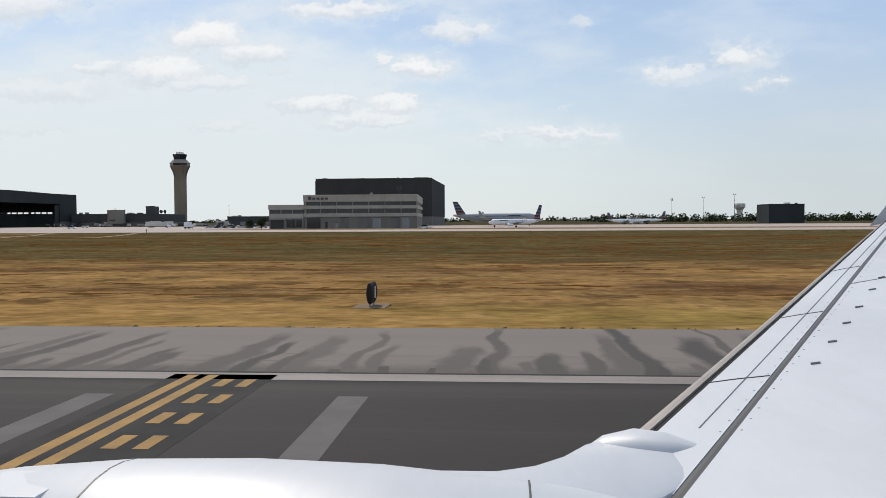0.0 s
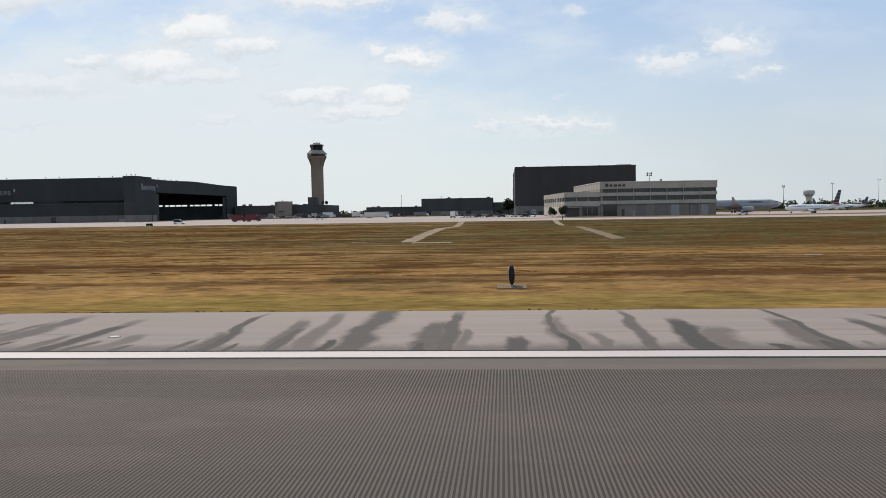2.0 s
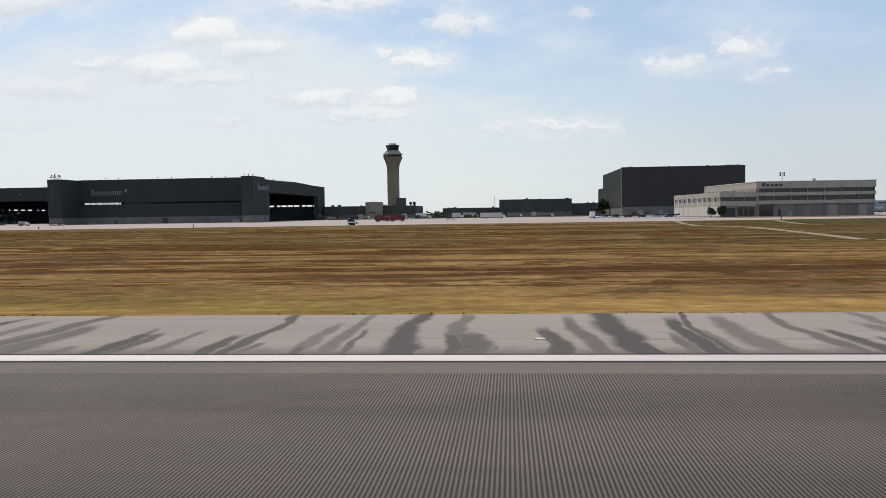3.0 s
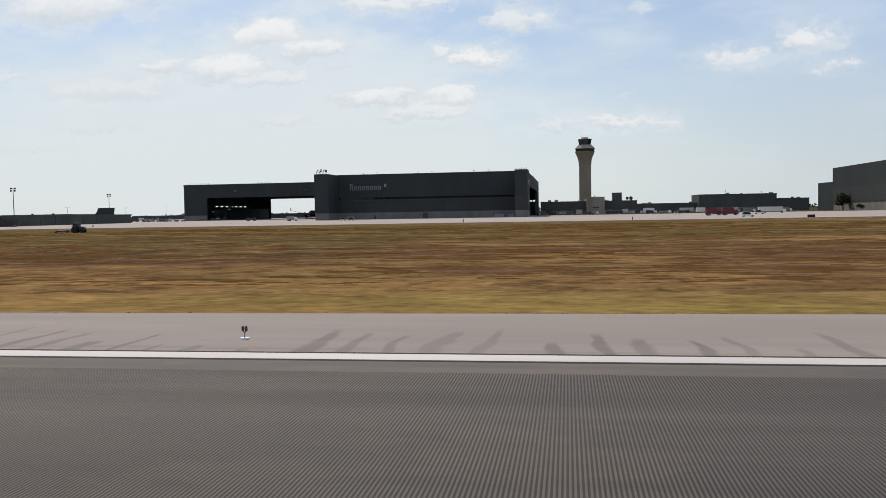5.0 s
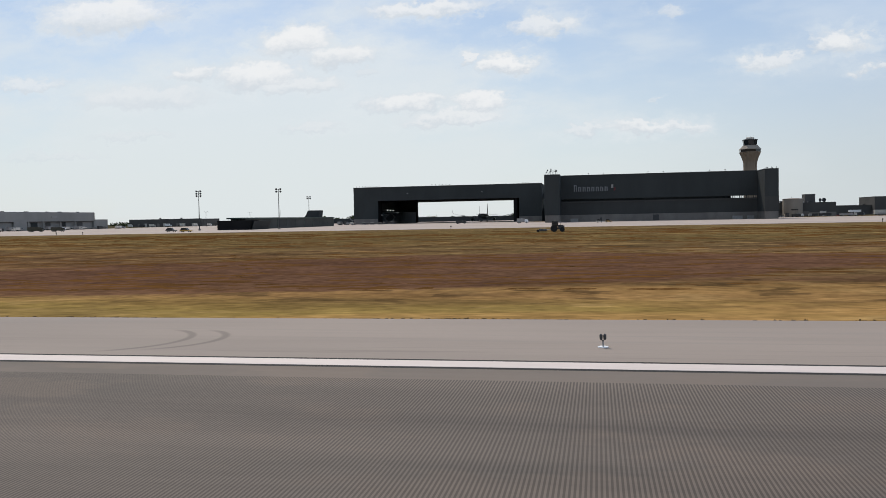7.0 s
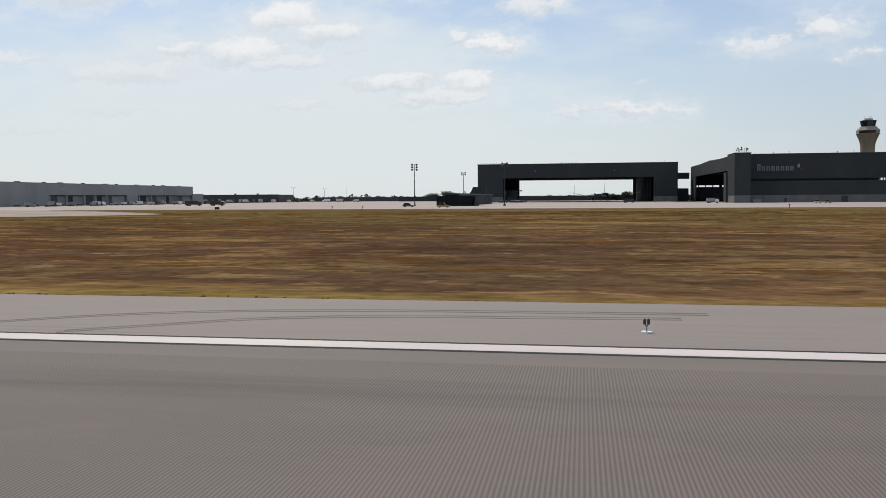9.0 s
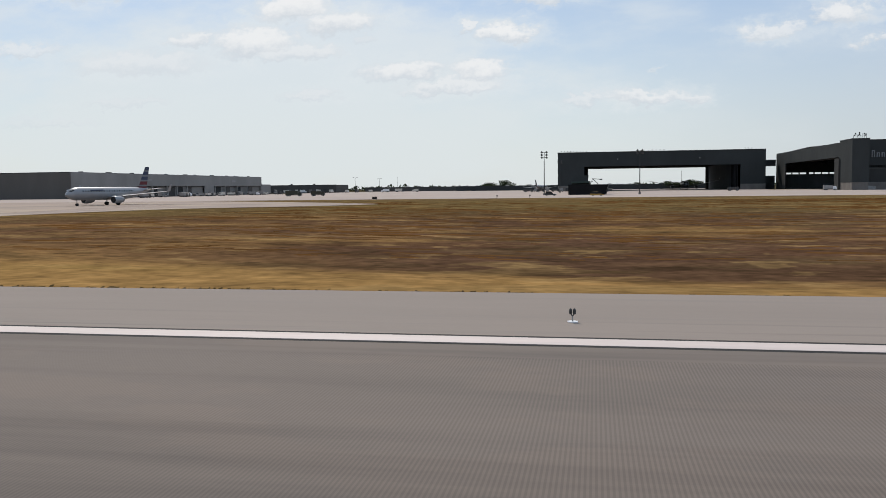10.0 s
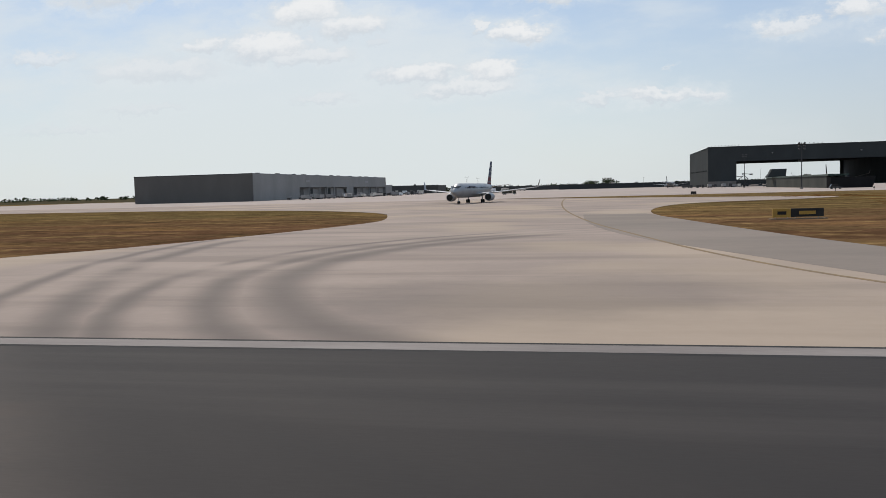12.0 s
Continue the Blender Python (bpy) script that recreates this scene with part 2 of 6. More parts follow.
    shader.inputs["Specular IOR Level"].default_value = 0.0
    b = node(t, "ShaderNodeBump", in_2=tuft)
    b.inputs["Strength"].default_value, b.inputs["Distance"].default_value = 0.6, 0.10
    t.links.new(b.outputs[0], shader.inputs["Normal"])
    return m


def runway_material():
    """Dark worn concrete, sawn across with grooves up to a smooth strip beside the edge line."""
    m = material("grooved_runway", (0.186, 0.151, 0.125), 0.85, 0.0, (0.100, 0.082, 0.070), 7.0, (0.12, 1, 1), 0.3, 0.05)
    t = m.node_tree
    shader = t.nodes["Principled BSDF"]
    at = t.nodes.new("ShaderNodeTexCoord").outputs["Object"]
    s = node(t, "ShaderNodeSeparateXYZ", in_0=at)
    wave = sums(t, "PINGPONG", s.outputs[0], 0.038)
    cut = ramp(t, wave, 0.014, 0.024)
    reach = ramp(t, sums(t, "ADD", s.outputs[1], sums(t, "MULTIPLY", fuzz(t, at, 0.5), 0.1)), 18.75, 18.65)
    # groove contrast is faded along x to fit how sharp the view is
    kept = sums(t, "ADD", sums(t, "ADD", sums(t, "MULTIPLY", ramp(t, s.outputs[0], -640.0, -560.0), 0.30), 0.42), sums(t, "MULTIPLY", ramp(t, s.outputs[0], -500.0, -330.0), 0.26))
    view_fade = sums(t, "MULTIPLY", kept, sums(t, "MULTIPLY", ramp(t, s.outputs[0], -745.0, -640.0), ramp(t, s.outputs[0], -96.0, -128.0)))
    deep = sums(t, "MULTIPLY", sums(t, "MULTIPLY", cut, reach), sums(t, "MULTIPLY", view_fade, sums(t, "ADD", sums(t, "MULTIPLY", fuzz(t, at, 20.0, 3.0, 0.6, (0.3, 1.6, 1)), 0.8), 0.34)))
    base = shader.inputs["Base Color"].links[0].from_socket
    rubber = sums(t, "MULTIPLY", ramp(t, fuzz(t, at, 5.0, 5.0, 0.6, (0.06, 1, 1)), 0.48, 0.66), 0.5)
    base = blend(t, sums(t, "MULTIPLY", ramp(t, fuzz(t, at, 4.5, 4.0, 0.6, (0.22, 1, 1)), 0.52, 0.70), 0.5), base, (0.085, 0.074, 0.063))
    base = blend(t, sums(t, "MULTIPLY", ramp(t, fuzz(t, at, 3.2, 4.0, 0.62, (0.55, 1, 1)), 0.50, 0.60), 0.42), base, (0.190, 0.142, 0.110))
    base = blend(t, sums(t, "MULTIPLY", ramp(t, fuzz(t, at, 11.0, 3.0, 0.55, (0.4, 1, 1)), 0.50, 0.40), 0.35), base, (0.120, 0.106, 0.096))
    # rubber darkens the lane that the wheels use
    lane = ramp(t, sums(t, "ADD", s.outputs[1], sums(t, "MULTIPLY", fuzz(t, at, 9.0, 4.0, 0.6, (0.10, 1, 1)), 9.0)), 18.5, 10.5)
    base = blend(t, sums(t, "MULTIPLY", lane, sums(t, "ADD", sums(t, "MULTIPLY", ramp(t, s.outputs[0], -640.0, -420.0), 0.40), 0.12)), base, (0.070, 0.062, 0.055))
    # later on the surface is newer and paler
    pale = sums(t, "MULTIPLY", ramp(t, s.outputs[0], -430.0, -640.0), ramp(t, s.outputs[0], -774.0, -764.0))
    base = blend(t, sums(t, "MULTIPLY", pale, 0.50), base, (0.215, 0.182, 0.158))
    lighter = ramp(t, sums(t, "ADD", s.outputs[0], sums(t, "MULTIPLY", s.outputs[1], 0.9)), -800.0, -794.0)
    old = sums(t, "MAXIMUM", sums(t, "MULTIPLY", ramp(t, sums(t, "ADD", s.outputs[0], sums(t, "MULTIPLY", s.outputs[1], -0.6)), -784.0, -800.0), sums(t, "ADD", sums(t, "MULTIPLY", lighter, 0.55), 0.45)), ramp(t, s.outputs[0], -75.0, -30.0))
    base = blend(t, sums(t, "MULTIPLY", old, 0.95), base, (0.029, 0.026, 0.025))
    base = blend(t, sums(t, "MULTIPLY", sums(t, "MULTIPLY", tyre_arcs(t, at, TURN_OFF), ramp(t, s.outputs[0], -776.0, -792.0)), 0.5), base, (0.030, 0.027, 0.026))
    t.links.new(blend(t, deep, blend(t, rubber, base, (0.068, 0.059, 0.054)), (0.016, 0.014, 0.013)), shader.inputs["Base Color"])
    return m


def shoulder_material():
    """Pale concrete with sooty smears drawn across it, thick along the first part of the runway."""
    m = material("shoulder_concrete", (0.335, 0.275, 0.235), 0.9, 0.0, (0.25, 0.208, 0.180), 6.0, (0.2, 1, 1), 0.25, 0.06)
    t = m.node_tree
    shader = t.nodes["Principled BSDF"]
    at = t.nodes.new("ShaderNodeTexCoord").outputs["Object"]
    s = node(t, "ShaderNodeSeparateXYZ", in_0=at)
    ragged = fuzz(t, at, 0.8, 4.0, 0.65, (1.0, 0.5, 1))
    frayed = sums(t, "SUBTRACT", ragged, 0.5)
    inward = sums(t, "ADD", sums(t, "SUBTRACT", s.outputs[1], 21.2), sums(t, "MULTIPLY", frayed, 1.6))
    soot, short = 0.0, 0.0
    for pitch, wide, least, most, seed in ((2.3, 0.36, 2.5, 11.5, 0.0), (1.45, 0.30, 0.8, 5.5, 40.5), (3.7, 0.15, 5.0, 14.0, 91.0)):
        # one smear to each bay, each with its own place, width, lean and reach
        bend = sums(t, "MULTIPLY", sums(t, "SUBTRACT", fuzz(t, at, 6.0, 2.0, 0.5), 0.5), 1.7)
        bay = sums(t, "DIVIDE", sums(t, "ADD", sums(t, "ADD", s.outputs[0], bend), seed), pitch)
        number = sums(t, "FLOOR", bay)
        lot = node(t, "ShaderNodeTexWhiteNoise")
        lot.noise_dimensions = "1D"
        t.links.new(sums(t, "ADD", number, seed), lot.inputs["W"])
        pick = node(t, "ShaderNodeSeparateXYZ", in_0=lot.outputs["Color"])
        aside = sums(t, "SUBTRACT", sums(t, "SUBTRACT", bay, number), sums(t, "ADD", sums(t, "MULTIPLY", pick.outputs[0], 0.3), 0.35))
        reach = sums(t, "ADD", sums(t, "MULTIPLY", pick.outputs[1], most - least), least)
        taper = sums(t, "ADD", sums(t, "MULTIPLY", ramp(t, sums(t, "DIVIDE", inward, reach), 1.1, 0.0), 0.45), 0.55)
        half = sums(t, "MULTIPLY", sums(t, "ADD", sums(t, "MULTIPLY", pick.outputs[2], wide * 0.6), wide * 0.4), taper)
        near = sums(t, "ADD", sums(t, "DIVIDE", sums(t, "ABSOLUTE", aside), half), sums(t, "MULTIPLY", frayed, 1.1))
        smear = sums(t, "MULTIPLY", ramp(t, near, 1.18, 0.42), ramp(t, sums(t, "DIVIDE", inward, reach), 1.05, 0.80))
        smear = sums(t, "MULTIPLY", smear, sums(t, "ADD", sums(t, "MULTIPLY", pick.outputs[0], 0.45), 0.55))
        soot = sums(t, "MAXIMUM", soot, smear)
        if most < 6:
            short = smear
    foot = sums(t, "MULTIPLY", ramp(t, inward, 1.9, 0.5), 0.62)
    where = ramp(t, s.outputs[0], -345.0, -270.0)
    late = sums(t, "MULTIPLY", ramp(t, s.outputs[0], -475.0, -420.0), 0.42)
    skid = sums(t, "MULTIPLY", ramp(t, fuzz(t, at, 0.7, 3.0, 0.6, (0.035, 1, 1)), 0.55, 0.66), sums(t, "MULTIPLY", ramp(t, inward, 6.0, 1.0), sums(t, "ADD", sums(t, "MULTIPLY", where, 0.35), 0.16)))
    dark = sums(t, "MAXIMUM", sums(t, "MULTIPLY", sums(t, "MAXIMUM", soot, foot), sums(t, "MULTIPLY", where, 0.92)), sums(t, "MAXIMUM", sums(t, "MULTIPLY", short, late), skid))
    base = shader.inputs["Base Color"].links[0].from_socket
    tracks = sums(t, "MULTIPLY", ramp(t, fuzz(t, at, 0.9, 3.0, 0.6, (0.04, 1, 1)), 0.50, 0.68), 0.5)
    for cx, cy, r in ((-523.0, 24.6, 2.6), (-521.6, 24.8, 2.4), (-424.0, 25.0, 3.0)):
        d = node(t, "ShaderNodeVectorMath", op="DISTANCE", in_0=at, in_1=(cx, cy, 0)).outputs["Value"]
        scrub = sums(t, "MULTIPLY", ramp(t, sums(t, "ABSOLUTE", sums(t, "SUBTRACT", d, r)), 0.22, 0.05), ramp(t, s.outputs[0], cx + 0.6, cx + 1.8))
        dark = sums(t, "MAXIMUM", dark, sums(t, "MULTIPLY", scrub, 0.35))
    base = blend(t, tracks, base, (0.24, 0.21, 0.19))
    dull = ramp(t, s.outputs[0], -430.0, -600.0)
    base = blend(t, sums(t, "MULTIPLY", dull, 0.55), base, (0.225, 0.195, 0.170))
    sooty = ramp(t, s.outputs[0], -85.0, -25.0)
    base = blend(t, sums(t, "MULTIPLY", sooty, 0.75), base, (0.130, 0.116, 0.106))
    t.links.new(blend(t, dark, base, (0.050, 0.046, 0.042)), shader.inputs["Base Color"])
    return m


def touchdown_material():
    """White paint rubbed by tyres and sawn across like the runway beneath it."""
    m = material("rubbed_touchdown_paint", (0.56, 0.48, 0.44), 0.75, 0, (0.40, 0.345, 0.315), 2.5, (0.2, 1, 1), 0.1, 0.08)
    t = m.node_tree
    shader = t.nodes["Principled BSDF"]
    at = t.nodes.new("ShaderNodeTexCoord").outputs["Object"]
    s = node(t, "ShaderNodeSeparateXYZ", in_0=at)
    cut = sums(t, "MULTIPLY", ramp(t, sums(t, "PINGPONG", s.outputs[0], 0.038), 0.014, 0.024), 0.75)
    rubber = sums(t, "MULTIPLY", ramp(t, fuzz(t, at, 1.1, 4.0, 0.6, (0.07, 1, 1)), 0.46, 0.60), 0.75)
    base = blend(t, rubber, shader.inputs["Base Color"].links[0].from_socket, (0.085, 0.072, 0.064))
    t.links.new(blend(t, cut, base, (0.05, 0.044, 0.04)), shader.inputs["Base Color"])
    return m


TURN_OFF = ((-781, 44.8, 35.9, 1.5), (-781, 44.8, 33.2, 2.2), (-781, 44.8, 39.2, 1.1), (-744, 71.6, 86.3, 1.5), (-744, 71.6, 89.4, 1.0))  # centre, radius, width


def tyre_arcs(t, at, arcs):
    """How much rubber lies at a place: soft worn rings of that centre, radius and width."""
    wander = sums(t, "MULTIPLY", sums(t, "SUBTRACT", fuzz(t, at, 14.0, 3.0, 0.55), 0.5), 1.6)
    patchy = ramp(t, fuzz(t, at, 16.0, 3.0, 0.5), 0.28, 0.50)
    total = None
    for cx, cy, r, w in arcs:
        d = node(t, "ShaderNodeVectorMath", op="DISTANCE", in_0=at, in_1=(cx, cy, 0)).outputs["Value"]
        off = sums(t, "ABSOLUTE", sums(t, "ADD", sums(t, "SUBTRACT", d, r), wander))
        mark = ramp(t, off, w, 0.0)
        total = mark if total is None else sums(t, "MAXIMUM", total, mark)
    return sums(t, "MULTIPLY", total, patchy)


def exit_material():
    """Pale concrete of the exit with soft curved tyre marks and worn darker lanes."""
    m = material("exit_concrete", (0.36, 0.285, 0.235), 0.9, 0.0, (0.25, 0.20, 0.17), 13.0, (0.7, 1, 1), 0.2, 0.4)
    t = m.node_tree
    shader = t.nodes["Principled BSDF"]
    at = t.nodes.new("ShaderNodeTexCoord").outputs["Object"]
    base = shader.inputs["Base Color"].links[0].from_socket
    marks = sums(t, "MULTIPLY", tyre_arcs(t, at, TURN_OFF), ramp(t, node(t, "ShaderNodeSeparateXYZ", in_0=at).outputs[1], 92.0, 60.0))
    scrub = node(t, "ShaderNodeVectorMath", op="MULTIPLY_ADD", in_0=at, in_1=(1 / 11, 1 / 6.5, 0), in_2=(801 / 11, -31 / 6.5, 0)).outputs[0]
    scrub = node(t, "ShaderNodeVectorMath", op="LENGTH", in_0=scrub).outputs["Value"]
    scrub = ramp(t, sums(t, "ADD", scrub, sums(t, "MULTIPLY", sums(t, "SUBTRACT", fuzz(t, at, 8.0, 4.0, 0.6), 0.5), 1.6)), 1.25, 0.45)
    marks = sums(t, "MAXIMUM", marks, sums(t, "MULTIPLY", scrub, 0.55))
    lane = ramp(t, fuzz(t, at, 5.0, 4.0, 0.6, (0.12, 1, 1)), 0.46, 0.66)
    col = blend(t, sums(t, "MULTIPLY", lane, 0.55), base, (0.19, 0.152, 0.128))
    col = blend(t, sums(t, "MULTIPLY", ramp(t, fuzz(t, at, 26.0, 2.0, 0.5), 0.5, 0.62), 0.45), col, (0.42, 0.33, 0.235))
    t.links.new(blend(t, sums(t, "MULTIPLY", marks, 0.75), col, (0.12, 0.10, 0.088)), shader.inputs["Base Color"])
    return m


GRASS, RUNWAY, SHOULDER = grass_material(), runway_material(), shoulder_material()
PAINT_WHITE = material("worn_white_paint", (0.62, 0.53, 0.49), 0.7, 0, (0.46, 0.395, 0.365), 2.5, (0.2, 1, 1), 0.1, 0.08)
PAINT_RUBBED = material("rubbed_white_paint", (0.30, 0.265, 0.24), 0.8, 0, (0.15, 0.13, 0.12), 3.5, (0.3, 1, 1), 0.1, 0.1)
PAINT_HOLD = material("worn_hold_paint", (0.36, 0.215, 0.075), 0.85, 0, (0.22, 0.14, 0.06), 0.8, (1, 1, 1), 0.1, 0.06)
PAINT_DULL = material("faded_yellow_paint", (0.26, 0.175, 0.085), 0.9, 0, (0.155, 0.120, 0.085), 1.5, (1, 1, 1), 0.1, 0.1)
PAINT_BLACK = material("black_paint", (0.020, 0.019, 0.019), 0.9, 0, (0.04, 0.038, 0.036), 1.5, (1, 1, 1), 0.1, 0.06)
PATCH = material("pale_patch", (0.135, 0.125, 0.118), 0.9, 0, (0.10, 0.092, 0.088), 1.5, (1, 1, 1), 0.2, 0.06)
APRON = material("apron_concrete", (0.42, 0.348, 0.305), 0.9, 0, (0.32, 0.265, 0.232), 30.0, (0.2, 1, 1), 0.1, 1.5)
TAXI = exit_material()
TAXI_EDGE = material("taxi_shoulder_asphalt", (0.250, 0.205, 0.170), 0.9, 0, (0.180, 0.150, 0.125), 9.0, (0.4, 1, 1), 0.2, 0.3)
SLAB = material("sign_slab_concrete", (0.25, 0.190, 0.140), 0.95, 0, (0.18, 0.135, 0.095), 1.0, (1, 1, 1), 0.1, 0.1)
DIRT = material("pale_dirt", (0.34, 0.28, 0.21), 0.95, 0, (0.22, 0.17, 0.11), 4.0, (1, 1, 1), 0.3, 0.4)
CLAD_DARK = cladding_material("charcoal_cladding", (0.050, 0.055, 0.056), (0.038, 0.042, 0.043))
CLAD_SLATE = cladding_material("slate_cladding", (0.061, 0.062, 0.061), (0.048, 0.049, 0.048))
CLAD_MID = cladding_material("lead_grey_cladding", (0.054, 0.053, 0.052), (0.041, 0.041, 0.040))
# distance haze is painted in: lighter than the far blocks' own grey
CLAD_HAZE = cladding_material("hazed_grey_cladding", (0.098, 0.094, 0.090), (0.074, 0.071, 0.068))
NOISE_WALL = material("weathered_noise_panels", (0.105, 0.107, 0.098), 0.95, 0, (0.070, 0.072, 0.068), 7.0, (1, 0.5, 0.3), 0.0, 0.5)
BAY = material("bay_lining", (0.050, 0.061, 0.070), 0.9, 0, (0.034, 0.042, 0.050), 8.0, (1, 1, 0.4), 0.0, 0.5)
# shade of the open hangar's inside is painted into this near-black
INNER = material("shaded_black_sheet", (0.020, 0.020, 0.021), 0.95, 0, (0.014, 0.014, 0.015), 8.0, (1, 1, 0.4), 0.0, 0.5)
CLAD_FRONT = cladding_material("taupe_cladding", (0.135, 0.127, 0.118), (0.105, 0.099, 0.093))
CLAD_GREY = cladding_material("grey_cladding", (0.27, 0.267, 0.258), (0.21, 0.207, 0.20))
CLAD_BROWN = cladding_material("brown_cladding", (0.088, 0.076, 0.067), (0.066, 0.058, 0.052))
PLINTH = material("plinth_concrete", (0.20, 0.185, 0.17), 0.9, 0, (0.13, 0.12, 0.112), 6.0, (1, 1, 0.4), 0.1, 0.4)
ROOF = material("roof_sheet", (0.20, 0.20, 0.21), 0.7, 0, (0.14, 0.14, 0.15), 10.0, (1, 1, 1), 0.1, 1.0)
OFFICE_BAND = material("pale_precast_bands", (0.42, 0.385, 0.335), 0.85, 0, (0.34, 0.31, 0.27), 5.0, (1, 1, 0.3), 0.1, 0.5)
OFFICE_BASE = material("dull_precast_base", (0.235, 0.208, 0.180), 0.88, 0, (0.175, 0.155, 0.135), 5.0, (1, 1, 0.3), 0.1, 0.5)
BEIGE = material("beige_precast", (0.33, 0.285, 0.24), 0.85, 0, (0.255, 0.22, 0.185), 5.0, (1, 1, 0.3), 0.1, 0.5)
TOWER = material("tan_concrete", (0.29, 0.225, 0.165), 0.85, 0, (0.225, 0.175, 0.13), 6.0, (1, 1, 0.25), 0.1, 0.6)
PALE = material("pale_wall", (0.62, 0.58, 0.52), 0.8, 0, (0.50, 0.47, 0.42), 5.0, (1, 1, 0.4), 0.1, 0.5)
METAL = material("galvanised_steel", (0.30, 0.30, 0.30), 0.5, 0.7, (0.22, 0.22, 0.22), 0.8, (1, 1, 1), 0.1, 0.1)
MAST = material("weathered_mast_steel", (0.060, 0.060, 0.062), 0.84, 0.0, (0.042, 0.042, 0.044), 0.8, (1, 1, 1), 0.1, 0.1)
BLACK = material("black_rubber", (0.018, 0.018, 0.018), 0.8, 0, (0.03, 0.03, 0.03), 0.3, (1, 1, 1), 0.1, 0.03)
DARK = material("dark_steel", (0.035, 0.035, 0.037), 0.55, 0.2, (0.055, 0.053, 0.05), 1.0, (1, 1, 1), 0.1, 0.1)
WHITE = material("white_enamel", (0.80, 0.80, 0.80), 0.32, 0, (0.72, 0.72, 0.73), 1.4, (1, 1, 1), 0.0, 0.2)
WING_WHITE = material("wing_paint", (0.54, 0.55, 0.57), 0.45, 0, (0.46, 0.47, 0.49), 0.9, (1, 0.25, 1), 0.0, 0.08)
SLAT = material("bare_slat_metal", (0.30, 0.265, 0.235), 0.5, 0.3, (0.22, 0.195, 0.175), 0.6, (1, 1, 1), 0.0, 0.05)
SILVER = material("silver_grey_enamel", (0.29, 0.30, 0.315), 0.4, 0.2, (0.235, 0.245, 0.26), 3.0, (1, 1, 1), 0.0, 0.4)
BOUNCE_PANEL = material("blue_grey_bounce", (0.17, 0.20, 0.23), 0.85, 0, (0.12, 0.145, 0.17), 8.0, (1, 1, 0.4), 0.0, 0.5)
SIGN_GREY = material("dull_sign_grey", (0.19, 0.20, 0.21), 0.7, 0.1, (0.15, 0.16, 0.17), 1.0, (1, 1, 1), 0.0, 0.2)
RED = material("red_enamel", (0.125, 0.014, 0.018), 0.6, 0, (0.11, 0.012, 0.016), 1.5, (1, 1, 1), 0.0, 0.2)
BLUE = material("navy_enamel", (0.018, 0.030, 0.075), 0.5, 0, (0.022, 0.034, 0.07), 1.5, (1, 1, 1), 0.0, 0.2)
YELLOW = material("yellow_enamel", (0.42, 0.24, 0.03), 0.6, 0, (0.30, 0.17, 0.03), 1.0, (1, 1, 1), 0.0, 0.2)
LIME = material("olive_enamel", (0.034, 0.032, 0.016), 0.6, 0, (0.024, 0.022, 0.012), 1.0, (1, 1, 1), 0.0, 0.2)
GREEN = material("dark_green_enamel", (0.030, 0.055, 0.040), 0.55, 0, (0.02, 0.038, 0.03), 3.0, (1, 1, 1), 0.0, 0.5)
CAR_PAINT = material("car_paint", (0.62, 0.62, 0.64), 0.3, 0.1, (0.5, 0.5, 0.52), 1.5, (1, 1, 1), 0.0, 0.3, 1.0, 0.9)
LEAF = material("leaves", (0.045, 0.062, 0.022), 0.8, 0, (0.028, 0.040, 0.016), 2.0, (1, 1, 1), 0.0, 0.4)
BARK = material("bark", (0.10, 0.08, 0.06), 0.9, 0, (0.06, 0.05, 0.04), 0.6, (1, 1, 0.3), 0.4, 0.05)
BLADE = material("straw_blades", (0.27, 0.17, 0.06), 0.9, 0, (0.085, 0.050, 0.022), 3.0, (0.4, 1, 1), 0.0, 0.5)
DRY = material("dry_tan_grass", (0.235, 0.160, 0.088), 0.95, 0, (0.150, 0.100, 0.055), 9.0, (0.3, 1, 1), 0.2, 0.4)
SKID = material("old_skid_rubber", (0.150, 0.132, 0.118), 0.9, 0, (0.215, 0.186, 0.163), 2.5, (0.6, 1, 1), 0.0, 0.2)
STALKS = material("cut_stalks", (0.155, 0.072, 0.022), 0.95, 0, (0.070, 0.036, 0.014), 6.0, (0.3, 1, 1), 0.0, 0.25)
GLASS = glass_material("dark_glass", (0.018, 0.022, 0.026))

# ---------------------------------------------------------------- building blocks


def box(bm, x0, x1, y0, y1, z0, z1, turn=None):
    """A box between those bounds, added to bm."""
    m = Matrix.Translation(((x0 + x1) / 2, (y0 + y1) / 2, (z0 + z1) / 2)) @ Matrix.Diagonal((x1 - x0, y1 - y0, z1 - z0, 1))
    bmesh.ops.create_cube(bm, size=1, matrix=(turn @ m) if turn else m)
    return bm


def prism(bm, outline, z0, z1):
    """An upright prism over an outline of (x, y)."""
    low = [bm.verts.new((x, y, z0)) for x, y in outline]
    top = [bm.verts.new((x, y, z1)) for x, y in outline]
    n = len(outline)
    bm.faces.new(low[::-1]), bm.faces.new(top)
    for i in range(n):
        bm.faces.new((low[i], low[(i + 1) % n], top[(i + 1) % n], top[i]))
    bmesh.ops.recalc_face_normals(bm, faces=bm.faces)
    return bm


